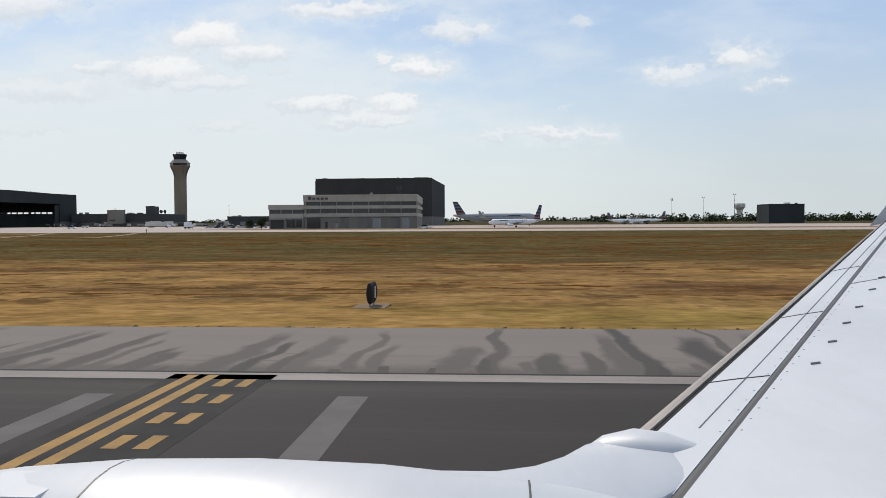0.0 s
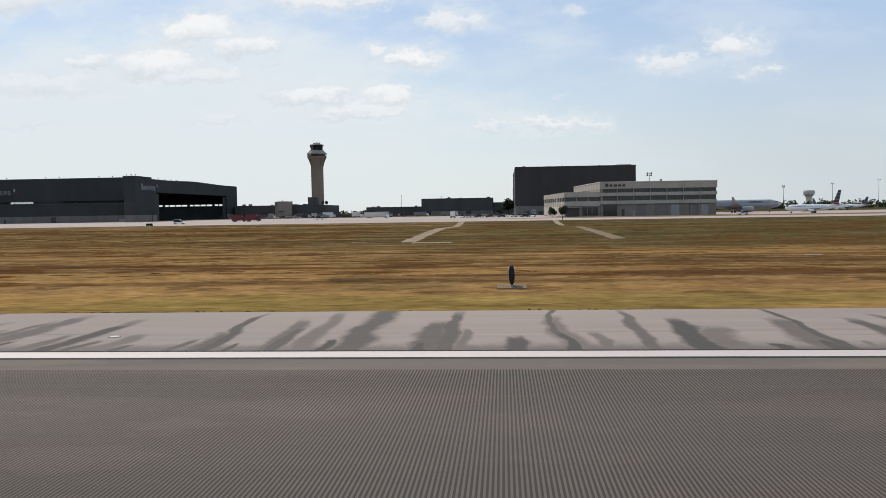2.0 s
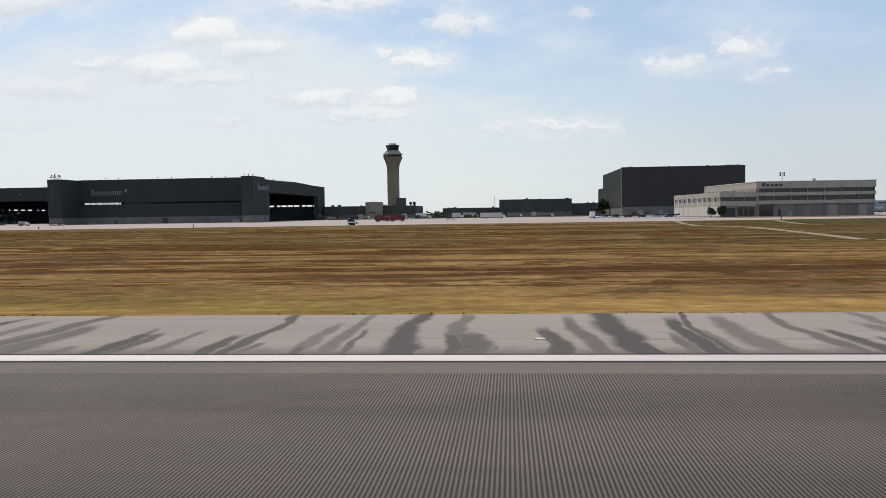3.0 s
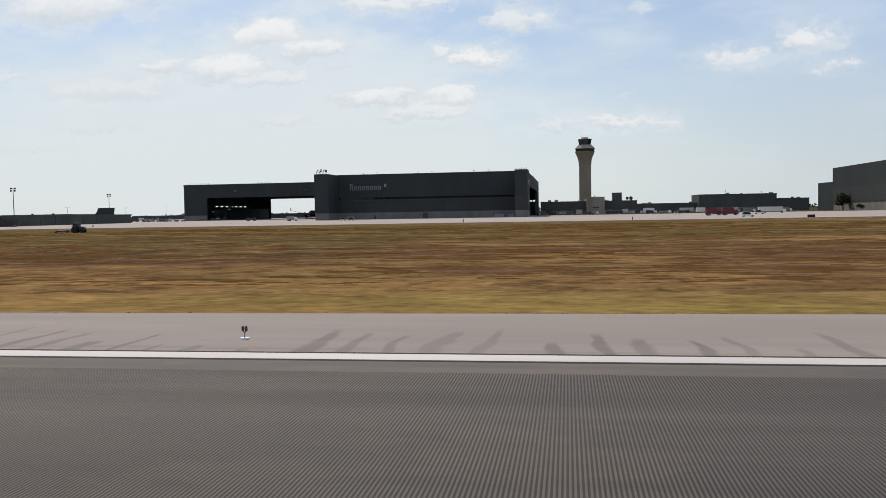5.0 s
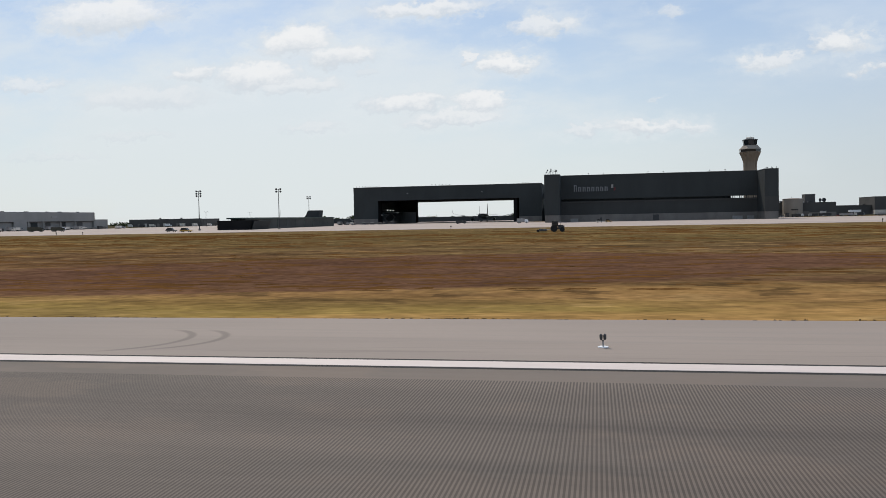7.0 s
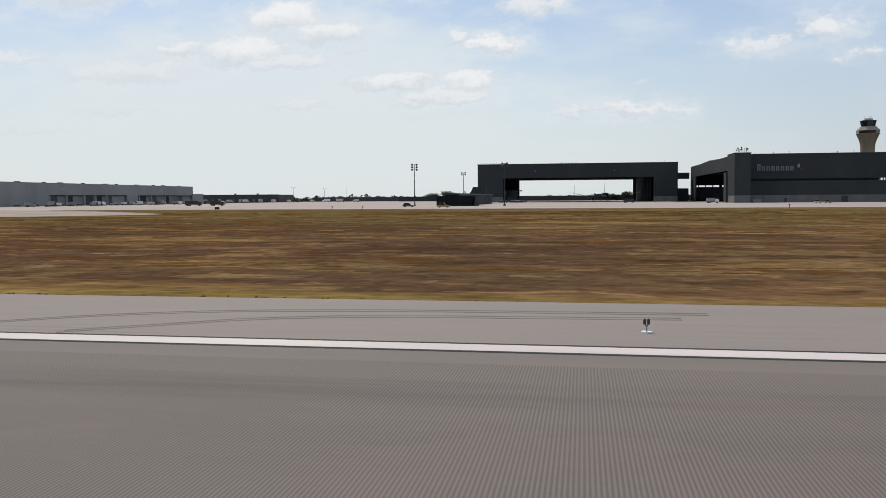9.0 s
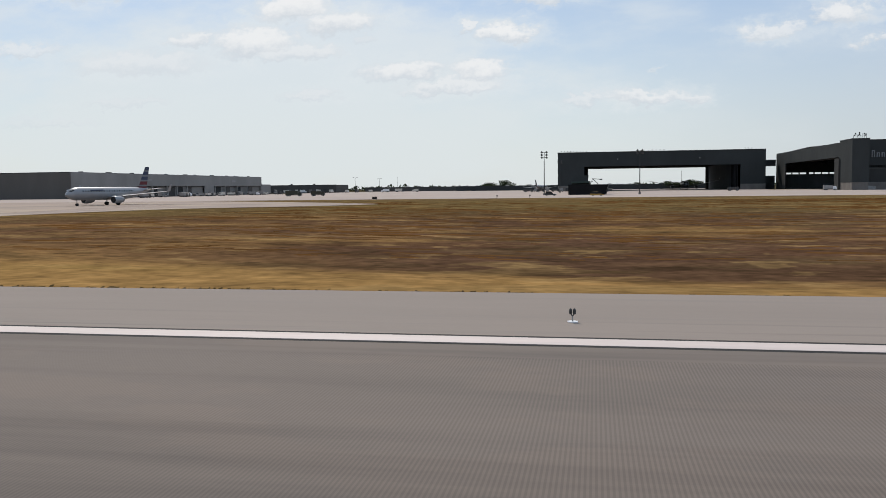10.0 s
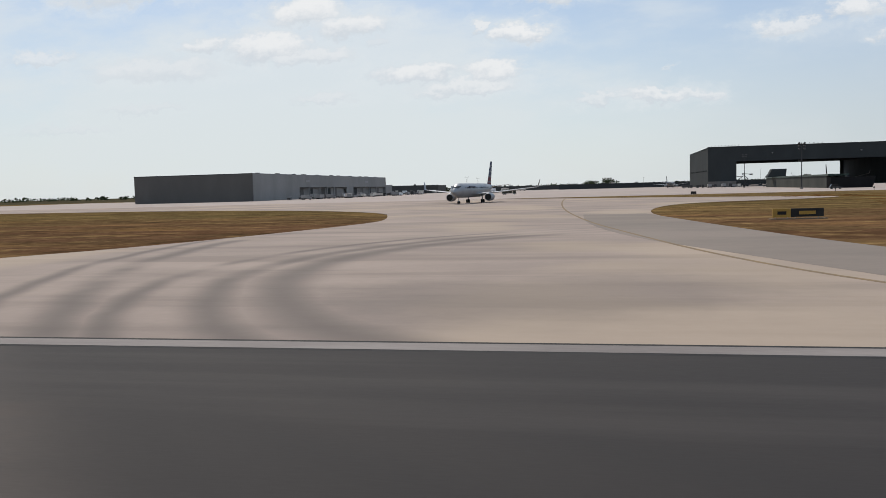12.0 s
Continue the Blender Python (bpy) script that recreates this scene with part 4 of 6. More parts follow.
def open_hangar():
    h = thing("open_hangar", "charcoal drive-through hangar open at both ends", "hangar", (-636.5, 778, 0))
    x0, x1, y0, y1, z, top = -83.5, 83.5, -78.0, 78.0, 32.3, 20.5
    wall_with_gap("front", h, CLAD_DARK, "x", y0, 1.0, x0, x1, z, x0 + 22, x1 - 19.5, top)
    wall_with_gap("back", h, CLAD_DARK, "x", y1, 1.0, x0, x1, z, x0 + 24, x1 - 27, top + 1.2)
    part("east_wall", box(bmesh.new(), x1 - 0.8, x1, y0 + 0.5, y1 - 0.5, 0, z), CLAD_DARK, h)
    part("west_wall", box(bmesh.new(), x0, x0 + 0.8, y0 + 0.5, y1 - 0.5, 0, 13.0), CLAD_DARK, h)
    part("west_upper_wall", box(bmesh.new(), x0, x0 + 0.8, y0 + 0.5, y1 - 0.5, 14.1, z), CLAD_DARK, h)
    for i in range(13):
        y = y0 + 0.5 + i * 12
        part("mullion", box(bmesh.new(), x0, x0 + 0.8, y, min(y + (4.5 if i % 4 else 9.0), y1 - 0.5), 13.0, 14.1), CLAD_DARK, h)
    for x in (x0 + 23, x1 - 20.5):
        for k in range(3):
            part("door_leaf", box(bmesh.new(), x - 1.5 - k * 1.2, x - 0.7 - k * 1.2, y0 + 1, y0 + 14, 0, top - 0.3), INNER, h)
    part("inner_bay_wall", box(bmesh.new(), x0 + 21, x0 + 21.8, y0 + 16, y1 - 1, 0, 11), BAY, h)
    part("inner_bay_wall", box(bmesh.new(), x1 - 24.2, x1 - 23.4, y0 + 16, y1 - 1, 0, z - 3), BAY, h)
    part("roof", box(bmesh.new(), x0, x1, y0 + 0.5, y1 - 0.5, z - 0.9, z - 0.3), ROOF, h)
    part("coping", box(bmesh.new(), x0 - 0.3, x1 + 0.3, y0 - 0.8, y0 + 0.8, z, z + 0.4), DARK, h)
    part("floor_slab", box(bmesh.new(), x0, x1, y0, y1, -0.2, 0.012), PLINTH, h)
    for a, b in ((x0, x0 + 22), (x1 - 19.5, x1)):
        part("plinth", box(bmesh.new(), a, b, y0 - 0.7, y0 - 0.5, 0, 4.6), PLINTH, h)
    for k in range(6):
        bm = bmesh.new()
        yy = y0 + 14 + k * 25
        rod(bm, (x0 + 1, yy, top + 2), (x1 - 1, yy, top + 2), 0.4, 6)
        for j in range(8):
            a = x0 + 4 + j * 20
            rod(bm, (a, yy, top + 2), (a + 10, yy, z - 1.5), 0.25, 5), rod(bm, (a + 10, yy, z - 1.5), (min(a + 20, x1 - 1), yy, top + 2), 0.25, 5)
        part("truss", bm, DARK, h)
    bm = box(bmesh.new(), -13, -11.5, y0 + 4, y0 + 6, top - 1.2, top + 2.0)
    part("hoist", bm, DARK, h, "dark crane hoist under the roof")
    for x in (-34, 32):
        part("flood_lamp", box(bmesh.new(), x - 0.5, x + 0.5, y0 - 1.3, y0 - 0.5, 26, 26.8), METAL, h)
    roof_posts(h, [(x0 + 3 + i * 2.6, y0, z + 0.3) for i in range(9)] + [(-12 + i * 3.1, y0, z + 0.3) for i in range(6)] + [(x1 - 16 + i * 2.5, y0, z + 0.3) for i in range(3)])


def link_bridge():
    b = thing("link_bridge", "dark covered bridge between two hangars", "bridge", (-547, 722, 0))
    part("deck", box(bmesh.new(), -6.2, 5.6, -3, 3, 19, 20), DARK, b)
    part("wall", box(bmesh.new(), -6.2, 5.6, -3, -2.6, 20, 23.6), CLAD_DARK, b)
    part("roof", box(bmesh.new(), -6.2, 5.6, -3.4, 3.4, 23.6, 24.2), DARK, b)
    part("annex", box(bmesh.new(), -6.0, 5.2, -2, 6, 0, 11), CLAD_DARK, b)


def control_tower():
    t = thing("control_tower", "tan concrete control tower with a dark glazed cab", "tower", (-355.5, 862, 0))
    eight = lambda r, z: [(r * math.cos(math.pi / 8 + i * math.pi / 4), r * math.sin(math.pi / 8 + i * math.pi / 4), z) for i in range(8)]
    levels = [(6.6, 0), (6.6, 50), (6.7, 53), (7.1, 55.5), (7.9, 58), (8.9, 60.5), (9.9, 62.6), (10.4, 64.2)]
    part("shaft", loft(bmesh.new(), [eight(r, z) for r, z in levels]), TOWER, t)
    for i in range(8):
        a = i * math.pi / 4
        c, s = math.cos(a), math.sin(a)
        bm = bmesh.new()
        loft(bm, [[(c * (r * 0.93) - s * w, s * (r * 0.93) + c * w, z) for w, r in ((-0.35, rr), (0.35, rr), (0.35, rr + 0.35), (-0.35, rr + 0.35))] for rr, z in levels[1:]])
        part("rib", bm, TOWER, t)
    part("window_band", loft(bmesh.new(), [eight(10.2, 64.2), eight(10.4, 67.0)]), GLASS, t, "dark window band")
    part("band_sill", loft(bmesh.new(), [eight(10.75, 63.9), eight(10.75, 64.5)]), TOWER, t)
    part("skirt_roof", loft(bmesh.new(), [eight(10.9, 67.0), eight(10.7, 67.6), eight(7.6, 70.6), eight(7.4, 71.2)]), BEIGE, t)
    part("cab_glass", loft(bmesh.new(), [eight(6.0, 71.2), eight(7.1, 76.4)]), GLASS, t, "outward-leaning dark cab glass")
    for i in range(8):
        a = math.pi / 8 + i * math.pi / 4
        bm = rod(bmesh.new(), (6.05 * math.cos(a), 6.05 * math.sin(a), 71.2), (7.15 * math.cos(a), 7.15 * math.sin(a), 76.4), 0.16, 6)
        part("mullion", bm, DARK, t)
    part("cab_roof", loft(bmesh.new(), [eight(7.5, 76.4), eight(7.5, 77.0), eight(4.6, 77.6)]), DARK, t)
    part("roof_housing", loft(bmesh.new(), [eight(4.0, 77.5), eight(4.0, 78.9), eight(3.2, 79.3)]), PALE, t)
    for x, y, h in ((-3.6, -1, 2.4), (3.2, 1, 2.0), (0.4, -2, 1.6)):
        part("aerial", rod(bmesh.new(), (x, y, 77.2), (x, y, 79.4 + h), 0.07, 6), DARK, t)


def slab_building(name, label, x0, x1, y0, y1, z, wall, category="building", plinth=0.0, roof_bits=0, door_step=0):
    """A plain long block: walls, roof with a parapet, plinth, roof units and loading doors."""
    b = thing(name, label, category, ((x0 + x1) / 2, (y0 + y1) / 2, 0))
    w, d = (x1 - x0) / 2, (y1 - y0) / 2
    part("wall", box(bmesh.new(), -w, w, -d, d, 0, z - 0.5), wall, b)
    part("parapet", box(bmesh.new(), -w - 0.15, w + 0.15, -d - 0.15, -d + 0.5, z - 0.5, z), wall, b)
    part("parapet", box(bmesh.new(), -w - 0.15, -w + 0.5, -d + 0.5, d, z - 0.5, z), wall, b)
    part("roof", box(bmesh.new(), -w + 0.5, w, -d + 0.5, d, z - 0.5, z - 0.3), ROOF, b)
    if plinth:
        part("plinth", box(bmesh.new(), -w - 0.2, w + 0.2, -d - 0.2, d, 0, plinth), PLINTH, b)
    rng = random.Random(int(abs(x0)))
    for i in range(roof_bits):
        x = -w + 3 + (2 * w - 8) * rng.random()
        s, hh = 1.0 + 2.2 * rng.random(), 0.7 + 1.3 * rng.random()
        part("roof_unit", box(bmesh.new(), x, x + s * 1.6, -d + 2, -d + 2 + s, z - 0.3, z - 0.3 + hh), rng.choice((METAL, DARK, PALE)), b)
    if door_step:
        for i in range(int(2 * w / door_step)):
            x = -w + door_step * (i + 0.35)
            part("loading_door", box(bmesh.new(), x, x + door_step * 0.38, -d - 0.28, -d - 0.05, 0.3, min(4.2, z * 0.5)), (DARK, PLINTH, PALE)[i % 3], b)
    return b


def dark_building():
    b = thing("tall_warehouse", "tall windowless slate-grey hangar with pale plinth", "building", (-103, 682, 0))
    part("wall", box(bmesh.new(), -45, 45, -62, 62, 7.0, 36.0), CLAD_MID, b)
    part("plinth", box(bmesh.new(), -44.7, 44.7, -61.7, 61.7, 0, 7.0), PLINTH, b, "pale panelled plinth")
    part("side_band", box(bmesh.new(), -45.2, -45, -61, 62, 7.0, 19.0), CLAD_SLATE, b, "slate lower cladding")
    # west side's shade is painted: a darker sheet takes back the sunlight
    part("side_cladding", box(bmesh.new(), -45.2, -45, -61, 62, 19.0, 36.0), CLAD_DARK, b, "upper west cladding with painted-in shade")
    part("coping", box(bmesh.new(), -45.3, 45.3, -62.3, -61.5, 36.0, 36.5), DARK, b)
    part("roof", box(bmesh.new(), -44.5, 44.5, -61.5, 61.5, 36.0, 36.2), ROOF, b)
    for x, w in ((-40, 3), (-10, 1), (18, 1), (31, 11)):
        part("roof_unit", box(bmesh.new(), x, x + w, -60, -57, 36.2, 37.0), METAL, b)
    for i, x in enumerate((-38, -33, -28, -18, 5, 20)):
        part("door", box(bmesh.new(), x, x + 3.4, -61.95, -61.65, 0, 4.4 if i % 2 else 3.0), (DARK, METAL)[i % 2], b)
    part("drain_pipe", rod(bmesh.new(), (-45.4, -61.5, 0), (-45.4, -61.5, 35), 0.4, 8), METAL, b)
    part("annex", box(bmesh.new(), -45, -18, 62, 104, 0, 24.5), CLAD_DARK, b)


def office():
    """The main block stands east of a lower wing; both are deep, with bands of windows between pale spandrels."""
    o = thing("office", "beige three-storey office with dark window bands", "building", (-107.5, 423, 0), 4.2)
    w, d, low = 59.6, 84.0, -18.5
    part("body", box(bmesh.new(), 0, w, 0.6, d, 0, 6.2), OFFICE_BASE, o)
    part("spandrel", box(bmesh.new(), -0.2, w + 0.2, 0.1, d, 6.2, 8.0), OFFICE_BAND, o)
    for z0, z1 in ((10.4, 12.1), (14.1, 17.4)):
        part("spandrel", box(bmesh.new(), -0.3, w + 0.3, -0.4, d, z0, z1), OFFICE_BAND, o)
    for z0, z1 in ((8.0, 10.4), (12.1, 14.1)):
        part("core", box(bmesh.new(), 1.2, w - 0.4, 1.4, d - 0.6, z0, z1), DARK, o)
        for i in range(7):
            x = i * w / 7
            part("window", box(bmesh.new(), x + 0.35, x + w / 7, 0.9, 1.15, z0, z1), GLASS, o)
            part("mullion", box(bmesh.new(), x + w / 14 - 0.08, x + w / 14 + 0.08, 0.8, 1.0, z0, z1), DARK, o)
            part("pier", box(bmesh.new(), x - 0.05, x + 0.35, 0.3, 1.3, z0, z1), BEIGE, o)
        part("pier", box(bmesh.new(), w - 0.3, w, 0.3, 1.3, z0, z1), BEIGE, o)
    for i in range(9):
        y = 30 + i * 6
        part("window", box(bmesh.new(), -0.02, 0.3, y, y + 5.5, 12.1, 14.1), GLASS, o)
        part("pier", box(bmesh.new(), -0.25, 0.4, y + 5.5, y + 6, 12.1, 14.1), PALE, o)
    part("side_wall", box(bmesh.new(), -0.25, 1.2, 0.3, 30, 8.0, 14.1), BEIGE, o)
    part("side_base", box(bmesh.new(), -0.2, 1.2, 30, d, 8.0, 12.1), BEIGE, o)
    part("roof_edge", box(bmesh.new(), -0.5, w + 0.5, -0.6, d + 0.2, 17.4, 17.75), PALE, o)
    for i in range(5):
        part("sign_bar", box(bmesh.new(), 2.4 + i * 2.2, 3.9 + i * 2.2, -0.62, -0.4, 15.2, 16.3 if i else 16.8), DARK, o, "dark sign bar")
    for x, ww, h, m in ((1.5, 7.0, 5.4, GLASS), (11, 1.4, 3.2, DARK), (16.5, 1.2, 3.0, METAL), (19, 4.6, 5.6, PLINTH), (28.5, 6.4, 5.8, PLINTH), (36.2, 4.4, 5.6, METAL), (46.0, 4.6, 5.4, PLINTH), (51.5, 4.0, 5.6, METAL)):
        part("door", box(bmesh.new(), x, x + ww, 0.35, 0.62, 0, h), m, o)
        part("door_frame", box(bmesh.new(), x - 0.2, x + ww + 0.2, 0.45, 0.66, h, h + 0.25), DARK, o)
    for x in (10.0, 25.0, 33.5, 42.0):
        part("wall_lamp", box(bmesh.new(), x, x + 0.8, 0.2, 0.6, 6.9, 7.5), DARK, o)
    part("roof_unit", box(bmesh.new(), 34, 35, 12, 13.5, 17.75, 19.2), METAL, o)
    # the lower wing, its long side to the west
    part("wing", box(bmesh.new(), low, -0.3, 0.2, d, 0, 5.4), OFFICE_BASE, o)
    part("wing_spandrel", box(bmesh.new(), low - 0.1, -0.3, -0.1, d, 5.4, 7.9), OFFICE_BAND, o)
    part("wing_core", box(bmesh.new(), low + 0.8, -0.3, 1.0, d - 0.6, 7.9, 10.0), DARK, o)
    part("wing_fascia", box(bmesh.new(), low - 0.3, -0.3, -0.5, d, 10.0, 12.6), OFFICE_BAND, o)
    for i in range(3):
        x = low + 0.4 + i * 6.0
        part("window", box(bmesh.new(), x, x + 5.6, 0.4, 0.7, 7.9, 10.0), GLASS, o)
        part("pier", box(bmesh.new(), x - 0.4, x, 0.2, 0.9, 7.9, 10.0), BEIGE, o)
    for i in range(9):
        y = 1.0 + i * 9.2
        part("window", box(bmesh.new(), low + 0.3, low + 0.6, y, y + 8.2, 7.9, 10.0), GLASS, o)
        part("pier", box(bmesh.new(), low - 0.2, low + 0.7, y + 8.2, y + 9.2, 0, 10.0), PALE, o, "white pier")
        part("wall_panel", box(bmesh.new(), low - 0.06, low, y, y + 8.2, 0.4, 5.3), PALE, o, "white wall panel")
    part("entrance", box(bmesh.new(), low + 0.8, low + 7.6, -0.05, 0.18, 0, 4.6), DARK, o)
    part("entrance_canopy", box(bmesh.new(), low + 0.2, low + 8.4, -1.2, 0.2, 4.6, 5.1), BEIGE, o)
    part("window", box(bmesh.new(), low + 9.2, -1.2, 0.0, 0.18, 0.6, 4.8), GLASS, o)
    for x in (low + 11.5, low + 14.0):
        part("mullion", box(bmesh.new(), x, x + 0.2, -0.05, 0.1, 0.6, 4.8), BEIGE, o)


def blast_wall():
    w = thing("ground_run_enclosure", "dark green noise wall with an air scoop on top", "enclosure", (-704, 478, 0))
    part("wall", box(bmesh.new(), 4, 12, -70, 80, 0, 5.6), NOISE_WALL, w)
    part("green_cap", box(bmesh.new(), 3.6, 12.4, -74.4, 80.4, 5.6, 6.4), GREEN, w, "dark green cap")
    bm = loft(bmesh.new(), [[(4 - k, y, 0.0), (20, y, 0.0), (20 + k, y, 4.9), (4 - k, y, 4.9)] for y, k in ((-83, 1.4), (-70, 0.0))])
    part("end_bay", bm, INNER, w, "dark flared end bay")
    part("end_screen", loft(bmesh.new(), [[(20.2, y, 0.0), (20.5, y, 0.0), (22.0, y, 4.6), (21.7, y, 4.6)] for y in (-80, -58)]), CLAD_SLATE, w, "leaning metal blast screen")
    bm = loft(bmesh.new(), [[(-0.4, y, 6.3), (10.5, y, 6.3), (11.0, y, 11.1), (2.6, y, 11.1), (1.2, y, 8.2)] for y in (53.0, 60.0)])
    part("scoop", bm, CLAD_DARK, w, "dark hooded scoop")
    for i in range(10):
        y = -70 + i * 15
        part("panel_joint", box(bmesh.new(), 12.0, 12.15, y, y + 0.3, 0, 5.6), GREEN, w)


def white_hangar():
    h = thing("cargo_hangar", "long pale grey cargo hangar with shaded dock openings", "hangar", (-1043, 596, 0))
    part("front_wall", box(bmesh.new(), -39, 38, -146, -145, 0, 16.5), CLAD_FRONT, h)
    part("upper_wall", box(bmesh.new(), 37, 38, -145, 146, 8.0, 16.2), CLAD_GREY, h)
    part("wall", box(bmesh.new(), 37, 38, -145, -72, 0, 8.0), CLAD_GREY, h)
    part("wall", box(bmesh.new(), 37, 38, 30, 46, 0, 8.0), CLAD_GREY, h)
    part("recess_wall", box(bmesh.new(), 35.2, 35.7, -145, 145, 0, 8), CLAD_GREY, h)
    part("soffit", box(bmesh.new(), 35.7, 37, -145, 145, 7.4, 8.0), DARK, h)
    part("back_wall", box(bmesh.new(), -39, 38, 145, 146, 0, 16), CLAD_GREY, h)
    part("west_wall", box(bmesh.new(), -39, -38, -145, 145, 0, 16.5), CLAD_GREY, h)
    part("roof", box(bmesh.new(), -39, 38, -146, 146, 16.2, 16.6), ROOF, h)
    for i, y in enumerate((-66, -46, -24, -10, 6, 54, 74, 98, 120)):
        part("dock_door", box(bmesh.new(), 35.7, 35.9, y, y + (7, 5, 9)[i % 3], 0, 7.2), (DARK, CLAD_DARK)[i % 2], h)
        part("dock_pier", box(bmesh.new(), 37, 37.9, y - 6, y - 5.2, 0, 8.0), CLAD_GREY, h)
    for y, m in ((-60, METAL), (80, METAL)):
        part("wall_sign", box(bmesh.new(), 38, 38.15, y, y + 8, 11.5, 13.0), m, h)
    for i in range(11):
        y = -130 + i * 25 + (i % 3) * 4
        part("roof_unit", box(bmesh.new(), 33, 35, y, y + 2 + i % 2 * 2, 16.6, 17.2), DARK, h)
    part("annex", box(bmesh.new(), 20, 38, 146, 168, 0, 9.5), CLAD_GREY, h)


main_hangar(), open_hangar(), link_bridge(), control_tower(), dark_building(), office(), blast_wall(), white_hangar()


def storage_tank():
    t = thing("storage_tank", "pale beige round storage tank beside the service block", "tank", (-350.3, 705, 0))
    round_ = lambda r, z: [(r * math.cos(i * math.pi / 18), r * math.sin(i * math.pi / 18), z) for i in range(36)]
    part("shell", loft(bmesh.new(), [round_(7.6, 0), round_(7.6, 14.3)]), BEIGE, t, smooth=True)
    part("roof", loft(bmesh.new(), [round_(7.75, 14.3), round_(7.75, 14.6), round_(3.0, 15.0), round_(0.6, 15.1)]), BEIGE, t)
    for z in (4.8, 9.6):
        part("hoop", loft(bmesh.new(), [round_(7.66, z), round_(7.66, z + 0.18)]), BEIGE, t)
    part("emblem", box(bmesh.new(), -2.6, 2.6, -7.75, -7.4, 5.2, 6.1), CLAD_BROWN, t, "faded brown emblem bar")
    part("vent", rod(bmesh.new(), (-1.0, 0, 14.9), (-1.0, 0, 16.2), 0.18, 8), DARK, t)
    for y in (-0.35, 0.35):
        part("ladder_rail", rod(bmesh.new(), (7.9, y, 0), (7.9, y, 15.4), 0.07, 6), DARK, t)
    for i in range(24):
        part("rung", rod(bmesh.new(), (7.9, -0.35, 0.5 + i * 0.6), (7.9, 0.35, 0.5 + i * 0.6), 0.04, 5), DARK, t)


storage_tank()
slab_building("terminal_block", "long dark brown service block below the tower", -397, -315, 713.5, 775, 11.5, CLAD_HAZE, plinth=3.4, roof_bits=9, door_step=13)
slab_building("penthouse_block", "small dark plant block with roof units", -334.8, -326.6, 731, 741, 18.6, CLAD_HAZE)


def satellite_dish(x, y, z, turn, r):
    d = thing("satellite_dish", "dark satellite dish on the service block's roof", "satellite dish", (x, y, z), turn, "roof dishes")
    round_ = lambda k, o: [(o, k * math.cos(i * math.pi / 9), 2.3 + k * math.sin(i * math.pi / 9)) for i in range(18)]
    part("bowl", loft(bmesh.new(), [round_(r, 0.55), round_(r * 0.97, 0.62), round_(r * 0.7, 0.30), round_(r * 0.3, 0.06), round_(0.15, 0.0), round_(r * 0.3, -0.04), round_(r * 0.72, 0.20), round_(r, 0.50)]), MAST, d, smooth=True)
    part("stand", rod(bmesh.new(), (-0.2, 0, 0), (-0.1, 0, 2.3), 0.22, 8, 0.14), DARK, d)
    part("foot", box(bmesh.new(), -0.8, 0.5, -0.7, 0.7, 0, 0.2), PLINTH, d)
    part("feed_arm", rod(bmesh.new(), (0.1, 0, 2.3 - r * 0.9), (1.5, 0, 2.3), 0.06, 6), DARK, d)


satellite_dish(-322.0, 735, 11.2, -60, 1.5), satellite_dish(-318.4, 736, 11.2, -110, 1.7)
slab_building("elevated_road", "long low dark elevated roadway", -303, -243.2, 860, 872, 9.4, CLAD_HAZE, roof_bits=3)
slab_building("freight_shed", "low dark slate freight shed", -243, -168, 852, 900, 17.4, CLAD_HAZE, plinth=4.0, roof_bits=4, door_step=14)
slab_building("low_shed", "low dark shed beside the freight building", -168, -135, 860, 880, 12.5, CLAD_HAZE, roof_bits=2)
slab_building("far_depot", "long low grey depot in the distance", -1102, -1001, 960, 1010, 9.8, CLAD_HAZE, roof_bits=3, door_step=9)
slab_building("far_terminal", "long low grey terminal in the distance", -1010, -860, 1120, 1160, 6.0, CLAD_HAZE, roof_bits=5)
slab_building("perimeter_shed", "long low dark shed behind the open hangar", -860, -500, 1006, 1012, 6.0, CLAD_DARK, roof_bits=8)
slab_building("distant_hall", "dark low hall in the distance", 226, 256, 730, 765, 16.6, CLAD_DARK, roof_bits=2)

